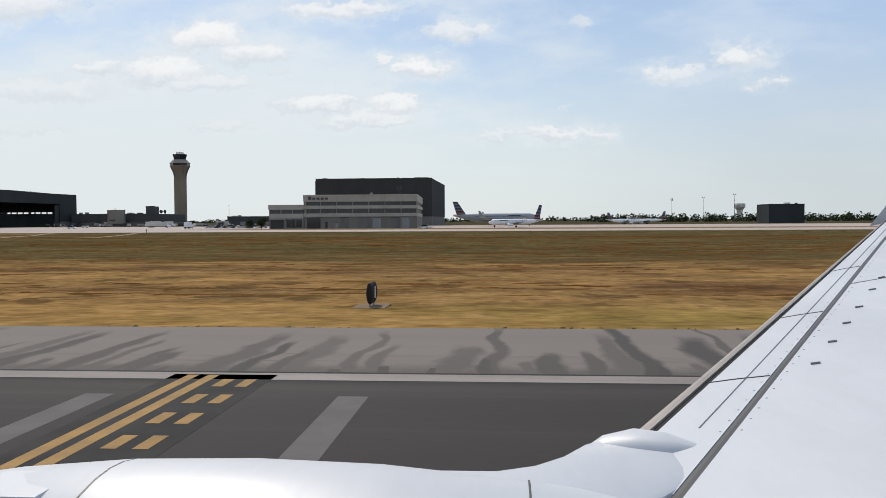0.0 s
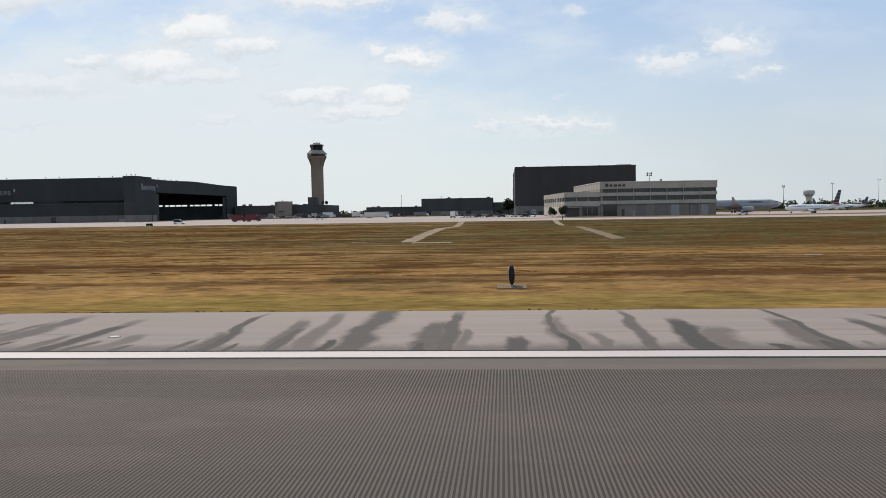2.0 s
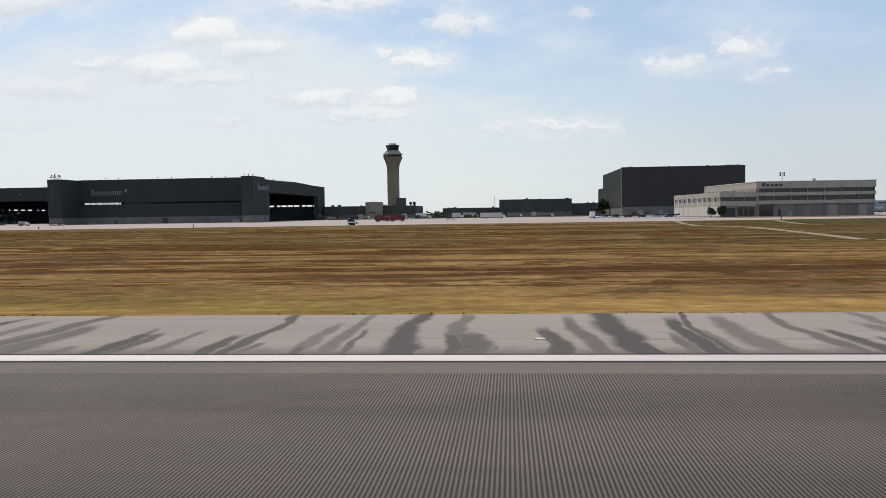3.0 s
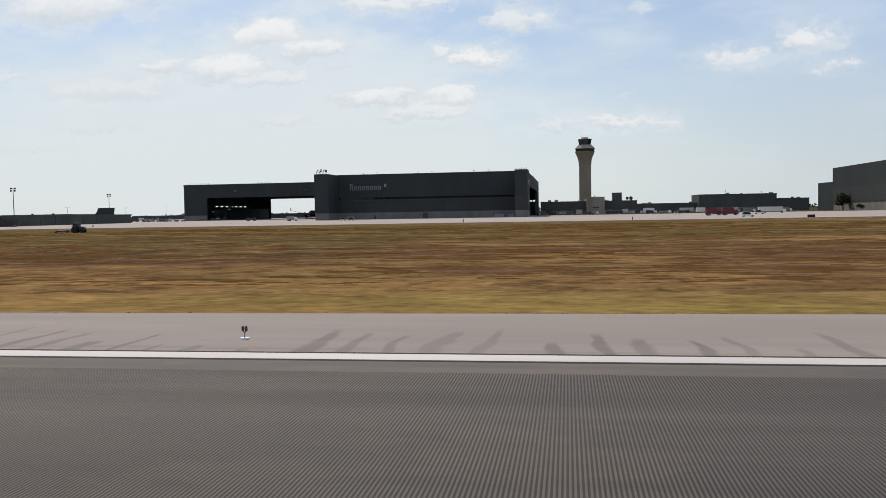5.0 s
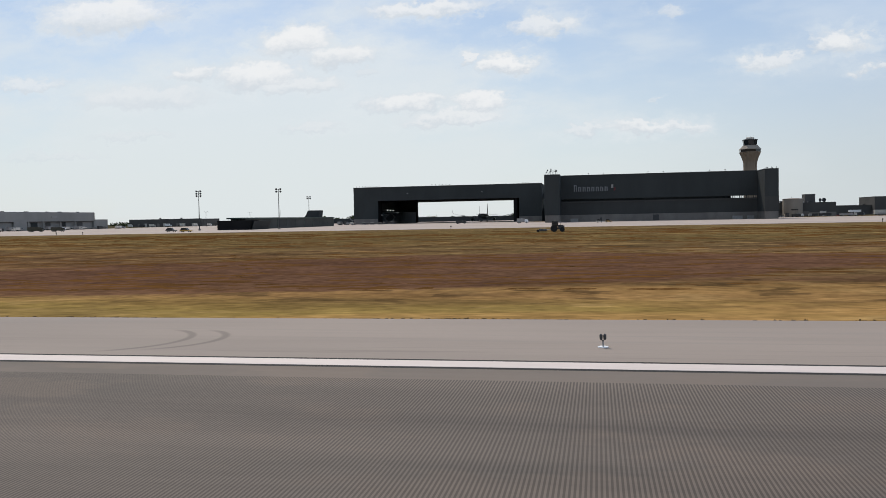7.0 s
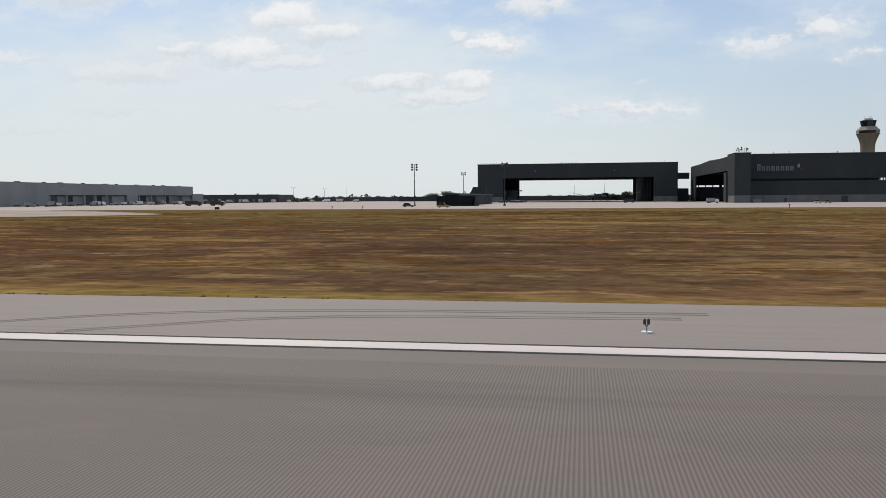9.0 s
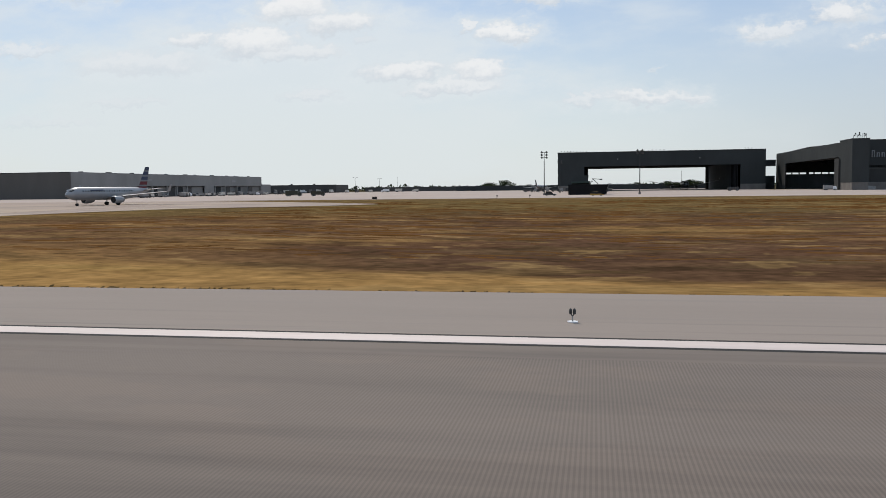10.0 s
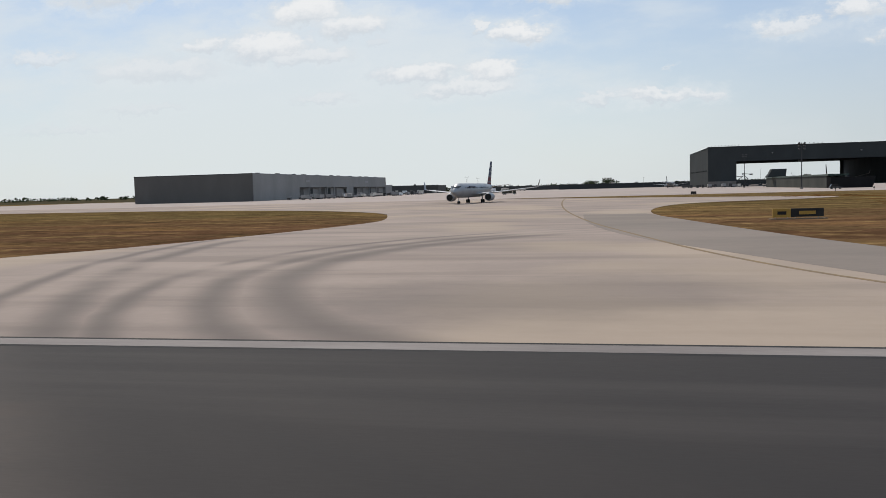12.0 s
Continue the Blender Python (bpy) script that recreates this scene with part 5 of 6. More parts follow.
# ---------------------------------------------------------------- aircraft


def airliner(name, label, length, radius, span, fin, at, turn, paint, engine_r=1.1, axle=None, lift=0.045):
    """A parked twin-jet, its nose along its own x axis, built to the length and body radius given."""
    a = thing(name, label, "airplane", at, turn, "parked aircraft")
    half, zc = length / 2, radius * 1.0 + (axle or 1.6)
    prof = ((0.0, 0.04, -0.18), (0.012, 0.28, -0.16), (0.035, 0.55, -0.10), (0.07, 0.82, -0.03), (0.11, 1.0, 0), (0.62, 1.0, 0), (0.74, 0.90, 0.08), (0.85, 0.62, 0.28), (0.94, 0.33, 0.46), (1.0, 0.10, 0.55))
    part("fuselage", loft(bmesh.new(), [ring((half - f * length, 0, zc + dz * radius), radius * r, radius * r, 18) for f, r, dz in prof]), paint, a, smooth=True)
    part("cockpit_glass", loft(bmesh.new(), [ring((half - f * length, 0, zc + radius * z), radius * w, radius * 0.13, 12) for f, w, z in ((0.033, 0.38, 0.34), (0.05, 0.62, 0.45), (0.062, 0.72, 0.55))]), GLASS, a)
    for side in (-1, 1):
        bm = bmesh.new()
        n = int(length * 0.62 / 1.1)
        for i in range(n):
            x = half - length * 0.14 - i * 1.1
            box(bm, x, x + 0.34, side * radius * 0.955 - 0.02, side * radius * 0.955 + 0.02, zc + radius * 0.26, zc + radius * 0.26 + 0.42)
        part("window_row", bm, GLASS, a)
        bm = bmesh.new()
        foil = lambda x, y, z, c, k: [(x, y, z), (x - c * 0.3, y, z + k), (x - c, y, z + k * 0.2), (x - c * 0.4, y, z - k * 0.7)]
        root, tip = zc - radius * 0.55, zc - radius * 0.55 + span * lift
        loft(bm, [foil(length * 0.10, side * radius * 0.6, root, length * 0.20, radius * 0.20), foil(length * 0.01, side * span * 0.19, root + 0.4, length * 0.115, radius * 0.13),
                  foil(-length * 0.135, side * span * 0.5, tip, length * 0.045, radius * 0.05)])
        part("wing", bm, SILVER, a)
        bm = loft(bmesh.new(), [foil(-length * 0.135, side * span * 0.5, tip, length * 0.045, 0.08), foil(-length * 0.165, side * span * 0.515, tip + radius * 1.1, length * 0.022, 0.05)])
        part("winglet", bm, paint, a)
        ex, ey, ez = length * 0.10, side * span * 0.165, root - engine_r * 0.72
        ez = max(ez, engine_r + 0.35)
        part("engine", loft(bmesh.new(), [ring((ex + o, ey, ez), engine_r * r, engine_r * r, 16) for o, r in ((engine_r * 1.4, 0.82), (engine_r * 1.25, 0.95), (engine_r * 0.6, 1.0), (-engine_r, 0.92), (-engine_r * 2.2, 0.62))]), paint, a, smooth=True)
        part("intake", loft(bmesh.new(), [ring((ex + o, ey, ez), engine_r * r, engine_r * r, 16) for o, r in ((engine_r * 1.42, 0.78), (engine_r * 1.41, 0.2))]), BLACK, a)
        part("pylon", box(bmesh.new(), ex - engine_r * 2, ex + engine_r * 0.4, ey - 0.15, ey + 0.15, ez, root + 0.5), SILVER, a)
        bm = loft(bmesh.new(), [foil(-half + length * 0.11, side * radius * 0.3, zc + radius * 0.5, length * 0.085, 0.2), foil(-half + length * 0.045, side * span * 0.18, zc + radius * 0.75, length * 0.035, 0.08)])
        part("tailplane", bm, SILVER, a)
        bm = rod(bmesh.new(), (-length * 0.02, side * radius * 1.1, 0.5), (-length * 0.02, side * radius * 1.0, root), 0.16, 8)
        part("gear_leg", bm, METAL, a)
        for o in (-0.28, 0.28):
            bm = rod(bmesh.new(), (-length * 0.02, side * radius * 1.1 + o - 0.16, 0.52), (-length * 0.02, side * radius * 1.1 + o + 0.16, 0.52), 0.52, 14)
            part("wheel", bm, BLACK, a)
    nx = half - length * 0.12
    part("nose_leg", rod(bmesh.new(), (nx, 0, 0.4), (nx, 0, zc - radius * 0.9), 0.12, 8), METAL, a)
    for o in (-0.2, 0.2):
        part("wheel", rod(bmesh.new(), (nx, o - 0.1, 0.4), (nx, o + 0.1, 0.4), 0.4, 12), BLACK, a)
    # fin with slanted red, white and blue bands
    x0, x1, z0 = -half + length * 0.16, -half + length * 0.045, zc + radius * 0.55
    tx0, tx1 = -half + length * 0.05, -half - length * 0.005
    lean = lambda f, h: (x0 + (tx0 - x0) * h) * (1 - f) + (x1 + (tx1 - x1) * h) * f
    bands = 14
    for i in range(bands):
        h0, h1 = i / bands, (i + 1) / bands
        bm = bmesh.new()
        loft(bm, [[(lean(0, h), 0, z0 + fin * h), (lean(0.4, h), 0.16 * (1.2 - h), z0 + fin * h), (lean(1, h), 0, z0 + fin * h), (lean(0.4, h), -0.16 * (1.2 - h), z0 + fin * h)] for h in (h0, h1)])
        part("fin_band", bm, SIGN_GREY if i % 3 == 2 else (RED if i < 5 else BLUE), a)
    part("title_bar", box(bmesh.new(), half - length * 0.36, half - length * 0.22, -radius * 1.005, -radius * 0.9, zc + radius * 0.42, zc + radius * 0.60), BLUE, a, "navy title bar")
    part("title_bar", box(bmesh.new(), half - length * 0.36, half - length * 0.22, radius * 0.9, radius * 1.005, zc + radius * 0.42, zc + radius * 0.60), BLUE, a, "navy title bar")
    return a


airliner("taxiing_airliner", "silver narrow-body jet with striped tail on the taxiway", 37.0, 1.98, 34.0, 7.4, (-836, 229, 0), 262, SILVER, 1.15)
airliner("widebody_airliner", "silver wide-body jet parked behind the office", 57.0, 2.95, 60.0, 9.2, (-8.0, 538, 0), 0, SILVER, 1.9, 2.4)
airliner("regional_jet", "white regional jet with striped tail on the apron", 28.5, 1.62, 26.0, 8.0, (3.5, 437, 0), 180, WHITE, 0.8, 1.3)
airliner("regional_jet", "small white regional jet far along the apron", 30.0, 1.5, 26.0, 5.6, (90, 640, 0), 20, WHITE, 0.8, 1.3)
airliner("regional_jet", "small white regional jet far along the apron", 30.0, 1.5, 26.0, 6.4, (108, 652, 0), 160, WHITE, 0.8, 1.3)
airliner("stored_airliner", "silver wide-body jet parked in the open hangar", 52.0, 2.7, 62.0, 10.6, (-611, 757, 0.012), -91, SILVER, 1.7, 2.4, 0.075)
airliner("stored_jet", "silver jet with striped tail beside the open hangar", 37.0, 1.98, 34.0, 6.2, (-741.6, 819.4, 0), 75, SILVER, 1.15)

# ---------------------------------------------------------------- masts, lights and signs


def light_mast(at, height, rows=3):
    m = thing("light_mast", "tall grey mast with rows of floodlights", "lamp post", at, 0, "apron floodlight masts")
    part("pole", rod(bmesh.new(), (0, 0, 0), (0, 0, height), 0.28, 10, 0.13), MAST, m)
    part("foot", rod(bmesh.new(), (0, 0, 0), (0, 0, 0.9), 0.6, 12), PLINTH, m)
    for r in range(rows):
        z = height - 0.2 - r * 1.25
        part("crossarm", box(bmesh.new(), -1.25, 1.25, -0.08, 0.08, z - 0.08, z + 0.08), MAST, m)
        for x in (-1.15, 1.15):
            bm = bmesh.new()
            bmesh.ops.create_cone(bm, cap_ends=True, segments=10, radius1=0.55, radius2=0.35, depth=0.6, matrix=Matrix.Translation((x, -0.3, z + 0.1)) @ Euler((1.1, 0, 0)).to_matrix().to_4x4())
            part("floodlight", bm, DARK, m)
    return m


for x, y, z, n in ((-668, 397, 20.8, 2), (-713, 398, 20.8, 3), (-712.5, 563.6, 21.6, 2)):
    light_mast((x, y, 0), z, n)
for x, y, z, n in ((224, 1143, 32, 3), (233, 1000, 30, 1), (244, 905, 30.5, 1), (-68, 507, 25.4, 2)):
    light_mast((x, y, 0), z, n)
for x, y, z in ((-969, 1145, 19.8), (-640, 930, 17), (-760, 990, 12), (-245, 700, 18), (-212, 720, 17)):
    p = thing("pole", "slim dark pole beside the apron", "pole", (x, y, 0))
    part("shaft", rod(bmesh.new(), (0, 0, 0), (0, 0, z), 0.16, 8, 0.1), DARK, p)
    part("cap", box(bmesh.new(), -0.5, 0.5, -0.2, 0.2, z, z + 0.25), DARK, p)


def street_lamp(x, y, z):
    p = thing("street_lamp", "slim grey street lamp with two arms", "lamp post", (x, y, 0), 0, "far street lamps")
    part("pole", rod(bmesh.new(), (0, 0, 0), (0, 0, z), 0.24, 8, 0.14), MAST, p)
    for s in (-1, 1):
        part("arm", rod(bmesh.new(), (0, 0, z - 0.1), (s * 1.6, 0, z + 0.25), 0.09, 6), MAST, p)
        part("lamp_head", loft(bmesh.new(), [[(s * a, -w, z + lo), (s * a, w, z + lo), (s * a, w * 0.8, z + hi), (s * a, -w * 0.8, z + hi)][::s] for a, w, lo, hi in ((1.4, 0.25, 0.1, 0.45), (2.3, 0.35, 0.1, 0.5), (2.7, 0.2, 0.15, 0.4))]), DARK, p)


street_lamp(-950.5, 873, 16.4), street_lamp(-962, 1020, 16.8)


def edge_light():
    e = thing("edge_light", "runway edge light with two dark heads on a white plate", "runway light", (-201.6, 24.0, -0.012), 0, "runway edge lights")
    part("base_plate", rod(bmesh.new(), (0, 0, 0), (0, 0, 0.025), 0.16, 16), WHITE, e, "white round plate")
    part("stem", rod(bmesh.new(), (0, 0, 0.02), (0, 0, 0.19), 0.022, 8), METAL, e)
    for s in (-1, 1):
        part("bracket", rod(bmesh.new(), (0, 0, 0.17), (s * 0.048, 0, 0.25), 0.016, 6), DARK, e)
        bm = loft(bmesh.new(), [ring((s * 0.056, 0, z), r, r, 12, "z") for z, r in ((0.23, 0.025), (0.25, 0.044), (0.36, 0.048), (0.39, 0.034), (0.41, 0.012))])
        part("lamp_head", bm, DARK, e, "dark lamp head", True)
    return e


light = edge_light()
for i in range(-5, 15):
    if i not in (0, 10):
        copy_thing(light, pose(-201.6 - 60.96 * i, 24.0, -0.012))


def light_cover(at):
    c = thing("light_cover", "round pale steel cover of a light base", "cover", at, 0, "light base covers")
    part("rim", rod(bmesh.new(), (0, 0, 0), (0, 0, 0.010), 0.20, 18), PLINTH, c)
    part("lid", rod(bmesh.new(), (0, 0, 0.010), (0, 0, 0.020), 0.16, 18), PALE, c, "pale lid")
    return c


cover = light_cover((-170.1, 24.2, -0.012))
for i in range(-3, 15):
    if i:
        copy_thing(cover, pose(-170.1 - 61.1 * i, 24.2, -0.012))


def lettering(parent, text, size, centre, turn, mat):
    """Letters as a thin mesh on a board."""
    c = bpy.data.curves.new("numeral", "FONT")
    c.body, c.size, c.align_x, c.align_y, c.extrude, c.offset = text, size, "CENTER", "CENTER", 0.008, 0.012
    temp = new("numeral", c)
    me = bpy.data.meshes.new_from_object(temp)
    bpy.data.objects.remove(temp)
    me.materials.clear()
    me.materials.append(mat)
    ob = new("numeral", me)
    ob.parent = parent
    ob.matrix_basis = pose(*centre, 90, 0, turn)
    return tagged(ob, "white numeral")


def distance_sign(x, y, text, turn):
    s = thing("distance_sign", "black distance marker board on a pale slab", "sign", (x, y, dip(y, x)), turn, "runway distance signs")
    part("slab", box(bmesh.new(), -1.25, 1.25, -0.9, 0.9, -0.1, 0.06), SLAB, s, "pale concrete slab")
    bm = loft(bmesh.new(), [[(-dx, -b, z), (dx, -b, z), (dx, b, z), (-dx, b, z)] for z, dx, b in ((0.22, 0.70, 0.06), (0.30, 0.76, 0.11), (0.55, 0.8, 0.16), (0.85, 0.8, 0.18), (1.1, 0.8, 0.15), (1.3, 0.76, 0.10), (1.36, 0.72, 0.06))])
    part("board", bm, PAINT_BLACK, s)
    for dx in (-0.6, 0.6):
        part("leg", rod(bmesh.new(), (dx, 0, 0.05), (dx, 0, 0.3), 0.05, 8), METAL, s)
    for side, rot in ((-1, 0), (1, 180)):
        if text:
            lettering(s, text, 0.95, (0, side * 0.185, 0.82), rot, PAINT_WHITE)
        else:
            part("numeral_bar", box(bmesh.new(), -0.18, 0.18, side * 0.185 - 0.008, side * 0.185 + 0.008, 0.5, 1.12), PAINT_WHITE, s)


distance_sign(-157.0, 48.6, "10", 90)
distance_sign(-466.15, 47.5, "9", 90)
distance_sign(-765.3, 42.5, "", 90)
distance_sign(-7.6, 44.8, "", 90)


def guide_board(x, y, length, turn, panels, label):
    s = thing("guide_board", label, "sign", (x, y, dip(y, x)), turn, "taxiway guide boards")
    o = -length / 2
    for share, mat in panels:
        part("panel", box(bmesh.new(), o, o + length * share, -0.18, 0.18, 0.22, 1.1), mat, s)
        if len(panels) > 1:
            part("legend_bar", box(bmesh.new(), o + length * share * 0.25, o + length * share * 0.75, -0.20, -0.17, 0.48, 0.84), PAINT_BLACK if mat is YELLOW else YELLOW, s)
        for k in (0.15, 0.85):
            part("leg", rod(bmesh.new(), (o + length * share * k, 0, 0), (o + length * share * k, 0, 0.24), 0.05, 8), METAL, s)
        o += length * share
    part("slab", box(bmesh.new(), -length / 2 - 0.3, length / 2 + 0.3, -0.5, 0.5, 0, 0.09), SLAB, s)


guide_board(-779, 92, 5.2, 8, ((0.35, YELLOW), (0.65, PAINT_BLACK)), "long yellow and black taxiway guide board")
for x, y, w in ((-290.5, 297, 2.4), (-770, 296, 1.8)):
    guide_board(x, y, w, 0, ((1.0, PAINT_BLACK),), "small dark guide board at the grass edge")


def marker_post(x, y):
    p = thing("marker_post", "small dark marker post at the grass edge", "post", (x, y, dip(y, x)), 0, "apron marker posts")
    part("stake", rod(bmesh.new(), (0, 0, -0.1), (0, 0, 0.9), 0.09, 8), DARK, p)
    part("reflector", box(bmesh.new(), -0.22, 0.22, -0.05, 0.05, 0.75, 1.25), DARK, p)


for x in (-136, -351, -412, -560, -712, -724):
    marker_post(x, 297)

# ---------------------------------------------------------------- vehicles


def wheels(parent, xs, half, r, w=0.22):
    for x in xs:
        for s in (-1, 1):
            tyre = part("wheel", rod(bmesh.new(), (x, s * half - w / 2, r), (x, s * half + w / 2, r), r, 14), BLACK, parent)
            part("rim", rod(bmesh.new(), (x, s * (half + w / 2), r), (x, s * (half + w / 2 + 0.015), r), r * 0.55, 10), METAL, tyre)


def car(name, label, at, turn, body, height=1.5, length=4.5, group="parked cars"):
    c = thing(name, label, "car", at, turn, group)
    l, w = length / 2, 0.9
    side = ((-l, 0.35), (l, 0.35), (l, 0.75), (l * 0.5, 0.95), (-l, 1.0))
    part("body", loft(bmesh.new(), [[(x, y, z) for x, z in side] for y in (-w, w)]), body, c)
    roof = ((-l * 0.92, 0.98), (l * 0.46, 0.96), (l * 0.12, height), (-l * 0.7, height))
    part("glasshouse", loft(bmesh.new(), [[(x * k, y, z) for x, z in roof] for y, k in ((-w * 0.88, 0.98), (w * 0.88, 0.98))]), GLASS, c)
    part("roof", box(bmesh.new(), -l * 0.7, l * 0.12, -w * 0.86, w * 0.86, height - 0.02, height + 0.04), body, c)
    for s in (-0.6, 0.6):
        part("headlight", box(bmesh.new(), l - 0.04, l + 0.02, s - 0.16, s + 0.16, 0.6, 0.74), WHITE, c)
        part("tail_light", box(bmesh.new(), -l - 0.02, -l + 0.04, s - 0.14, s + 0.14, 0.7, 0.86), RED, c)
    wheels(c, (-l * 0.62, l * 0.62), w - 0.08, 0.33)
    return c


def truck(name, label, at, turn, cab, load, length, height, group="service trucks"):
    c = thing(name, label, "truck", at, turn, group)
    l = length / 2
    side = ((l - 2.0, 0.5), (l, 0.5), (l, 1.5), (l - 0.35, 2.5), (l - 2.0, 2.5))
    part("cab", loft(bmesh.new(), [[(x, y, z) for x, z in side] for y in (-1.2, 1.2)]), cab, c)
    part("windscreen", box(bmesh.new(), l - 0.42, l - 0.12, -1.0, 1.0, 1.55, 2.3), GLASS, c)
    part("chassis", box(bmesh.new(), -l, l - 1.8, -0.9, 0.9, 0.6, 0.9), DARK, c)
    part("load_box", box(bmesh.new(), -l, l - 2.2, -1.25, 1.25, 0.95, height), load, c)
    part("bumper", box(bmesh.new(), l, l + 0.15, -1.15, 1.15, 0.4, 0.75), METAL, c)
    wheels(c, (-l * 0.75, -l * 0.5, l * 0.72), 1.05, 0.5, 0.3)
    return c


# half the paints are white, standing in for sun glints off car roofs
paints = (WHITE, CAR_PAINT, WHITE, DARK, WHITE, RED, WHITE, BLUE)
names = {WHITE: "white", CAR_PAINT: "grey", DARK: "dark", RED: "red", BLUE: "navy"}
rng = random.Random(4)
for i in range(26):
    p = paints[i % 8]
    car("car", names[p] + " car parked in the staff car park", (-182 + (i % 13) * 3.3 + rng.random() * 1.2, 478 - (i % 13) * 2.6 + (i // 13) * 12 + rng.random() * 3, 0), rng.choice((80, 95, 175, 268)), p, 1.6 + 0.4 * (i % 3 == 0))
for i in range(9):
    p = paints[(i * 3) % 8]
    car("car", names[p] + " car parked below the service block", (-390 + i * 9.4 + rng.random() * 4, 686 + rng.random() * 6, 0), rng.choice((0, 90, 180)), p, 1.6)
car("van", "white airfield van driving on the apron", (-300.4, 350, 0), 0, WHITE, 2.1, 5.4, "airfield vans")
car("van", "white van parked near the wide-body jet", (-42, 402, 0), 180, WHITE, 2.0, 5.2, "airfield vans")
car("pickup", "yellow airfield pickup on the apron", (-688, 337, 0), 0, YELLOW, 1.9, 5.4, "airfield vans")
car("pickup", "dark pickup driving along the apron", (-708, 360, 0), 0, DARK, 1.9, 5.2, "airfield vans")
for x, turn, paint, tone in ((-505.4, 4, PALE, "cream"), (-500.4, 0, YELLOW, "yellow")):
    car("utility_cart", tone + " airfield utility cart on the apron", (x, 467, 0), turn, paint, 1.8, 3.4, "airfield vans")
truck("fire_truck", "red truck parked on the apron", (-292.2, 431, 0), 3, RED, RED, 7.8, 3.9)
truck("fire_truck", "red truck parked on the apron", (-300.3, 431.4, 0), 3, RED, RED, 7.6, 3.7)
truck("box_truck", "white box truck before the staff car park", (-186, 462, 0), 90, WHITE, WHITE, 8.0, 3.8)
truck("trailer_truck", "white trailer truck parked by the freight sheds", (-243.5, 551, 0), 0, WHITE, PALE, 17.0, 4.0)
truck("box_truck", "white box truck parked below the service block", (-306.5, 690, 0), 0, WHITE, WHITE, 11.0, 4.6)
truck("box_truck", "pale box truck among the freight trailers", (-273, 640, 0), 0, WHITE, PALE, 8.6, 4.3)
truck("trailer_truck", "white trailer truck parked by the freight sheds", (-268, 750, 0), 0, WHITE, PALE, 14.0, 4.4)
car("van", "white van parked before the freight trailers", (-267, 480, 0), 0, WHITE, 2.2, 5.6, "airfield vans")
car("car", "white car parked below the service block", (-301.5, 560, 0), 0, WHITE, 1.7)
for x, y, l in ((-228, 700, 13.0), (-203, 690, 15.0)):
    truck("trailer_truck", "grey trailer truck parked by the freight sheds", (x, y, 0), 0, WHITE, CLAD_GREY, l, 3.6)


lot = random.Random(9)
for i in range(18):
    m = (DARK, METAL, PALE, DARK, WHITE, METAL)[i % 6]
    tone = {DARK: "dark", METAL: "grey", PALE: "pale", WHITE: "white"}[m]
    truck("service_truck", tone + " service truck parked before the service block", (-388 + i * 8.5 + 4 * lot.random(), 640 + 38 * lot.random(), 0), lot.choice((0, 0, 180, 90, 20)), m, (m, METAL, DARK)[i % 3], 5.5 + 4 * lot.random(), 2.0 + 1.4 * lot.random())
for i in range(8):
    m = (DARK, METAL, DARK, PALE)[i % 4]
    tone = {DARK: "dark", METAL: "grey", PALE: "pale"}[m]
    truck("ramp_truck", tone + " ramp truck standing beside the open hangar", (-742 + 5 * i + 3 * lot.random(), 640 + 40 * lot.random(), 0), lot.choice((0, 90, 180)), m, (m, METAL)[i % 2], 5.0 + 3 * lot.random(), 1.8 + 1.2 * lot.random())


def baggage_cart(at, turn):
    c = thing("baggage_cart", "grey covered baggage cart by the cargo docks", "cart", at, turn, "baggage carts")
    part("deck", box(bmesh.new(), -1.5, 1.5, -0.75, 0.75, 0.42, 0.55), METAL, c)
    part("canopy", box(bmesh.new(), -1.5, 1.5, -0.8, 0.8, 1.75, 1.85), PALE, c)
    for x in (-1.4, 1.4):
        for y in (-0.7, 0.7):
            part("post", box(bmesh.new(), x - 0.05, x + 0.05, y - 0.05, y + 0.05, 0.55, 1.75), DARK, c)
    part("load", box(bmesh.new(), -1.2, 1.0, -0.6, 0.6, 0.55, 1.3), DARK, c)
    wheels(c, (-1.0, 1.0), 0.65, 0.22, 0.14)
    return c


cart = baggage_cart((-990, 470, 0), 90)
for i in range(44):
    copy_thing(cart, pose(-994 + 9 * rng.random(), 476 + i * 6.0 + 2 * rng.random(), 0, 0, 0, rng.choice((90, 85, 0, 97))))
for i in range(12):
    copy_thing(cart, pose(-690 + 14 * rng.random(), 600 + 8 * i, 0, 0, 0, 90 * rng.random()))
for i in range(5):
    truck("cargo_loader", "pale cargo loader at the docks", (-986 + 4 * rng.random(), 500 + i * 48, 0), 90, PALE, METAL, 8.0, 3.4)
truck("crash_tender", "dark olive crash tender on the apron", (-872, 479, 0), 8, LIME, LIME, 10.0, 3.3)
truck("crash_tender", "dark olive crash tender on the apron", (-857, 481, 0), 6, LIME, LIME, 8.5, 3.0)
for i in range(22):
    m = (METAL, DARK, PALE, METAL, DARK, DARK, WHITE)[i % 7]
    truck("dock_truck", names.get(m, "grey") + " service truck standing by the cargo docks", (-980 + 14 * rng.random(), 468 + i * 12.5 + 5 * rng.random(), 0), rng.choice((90, 90, 82, 270, 0)), m, (m, METAL, PALE)[i % 3], 5.5 + 4 * rng.random(), 2.0 + 1.1 * rng.random())
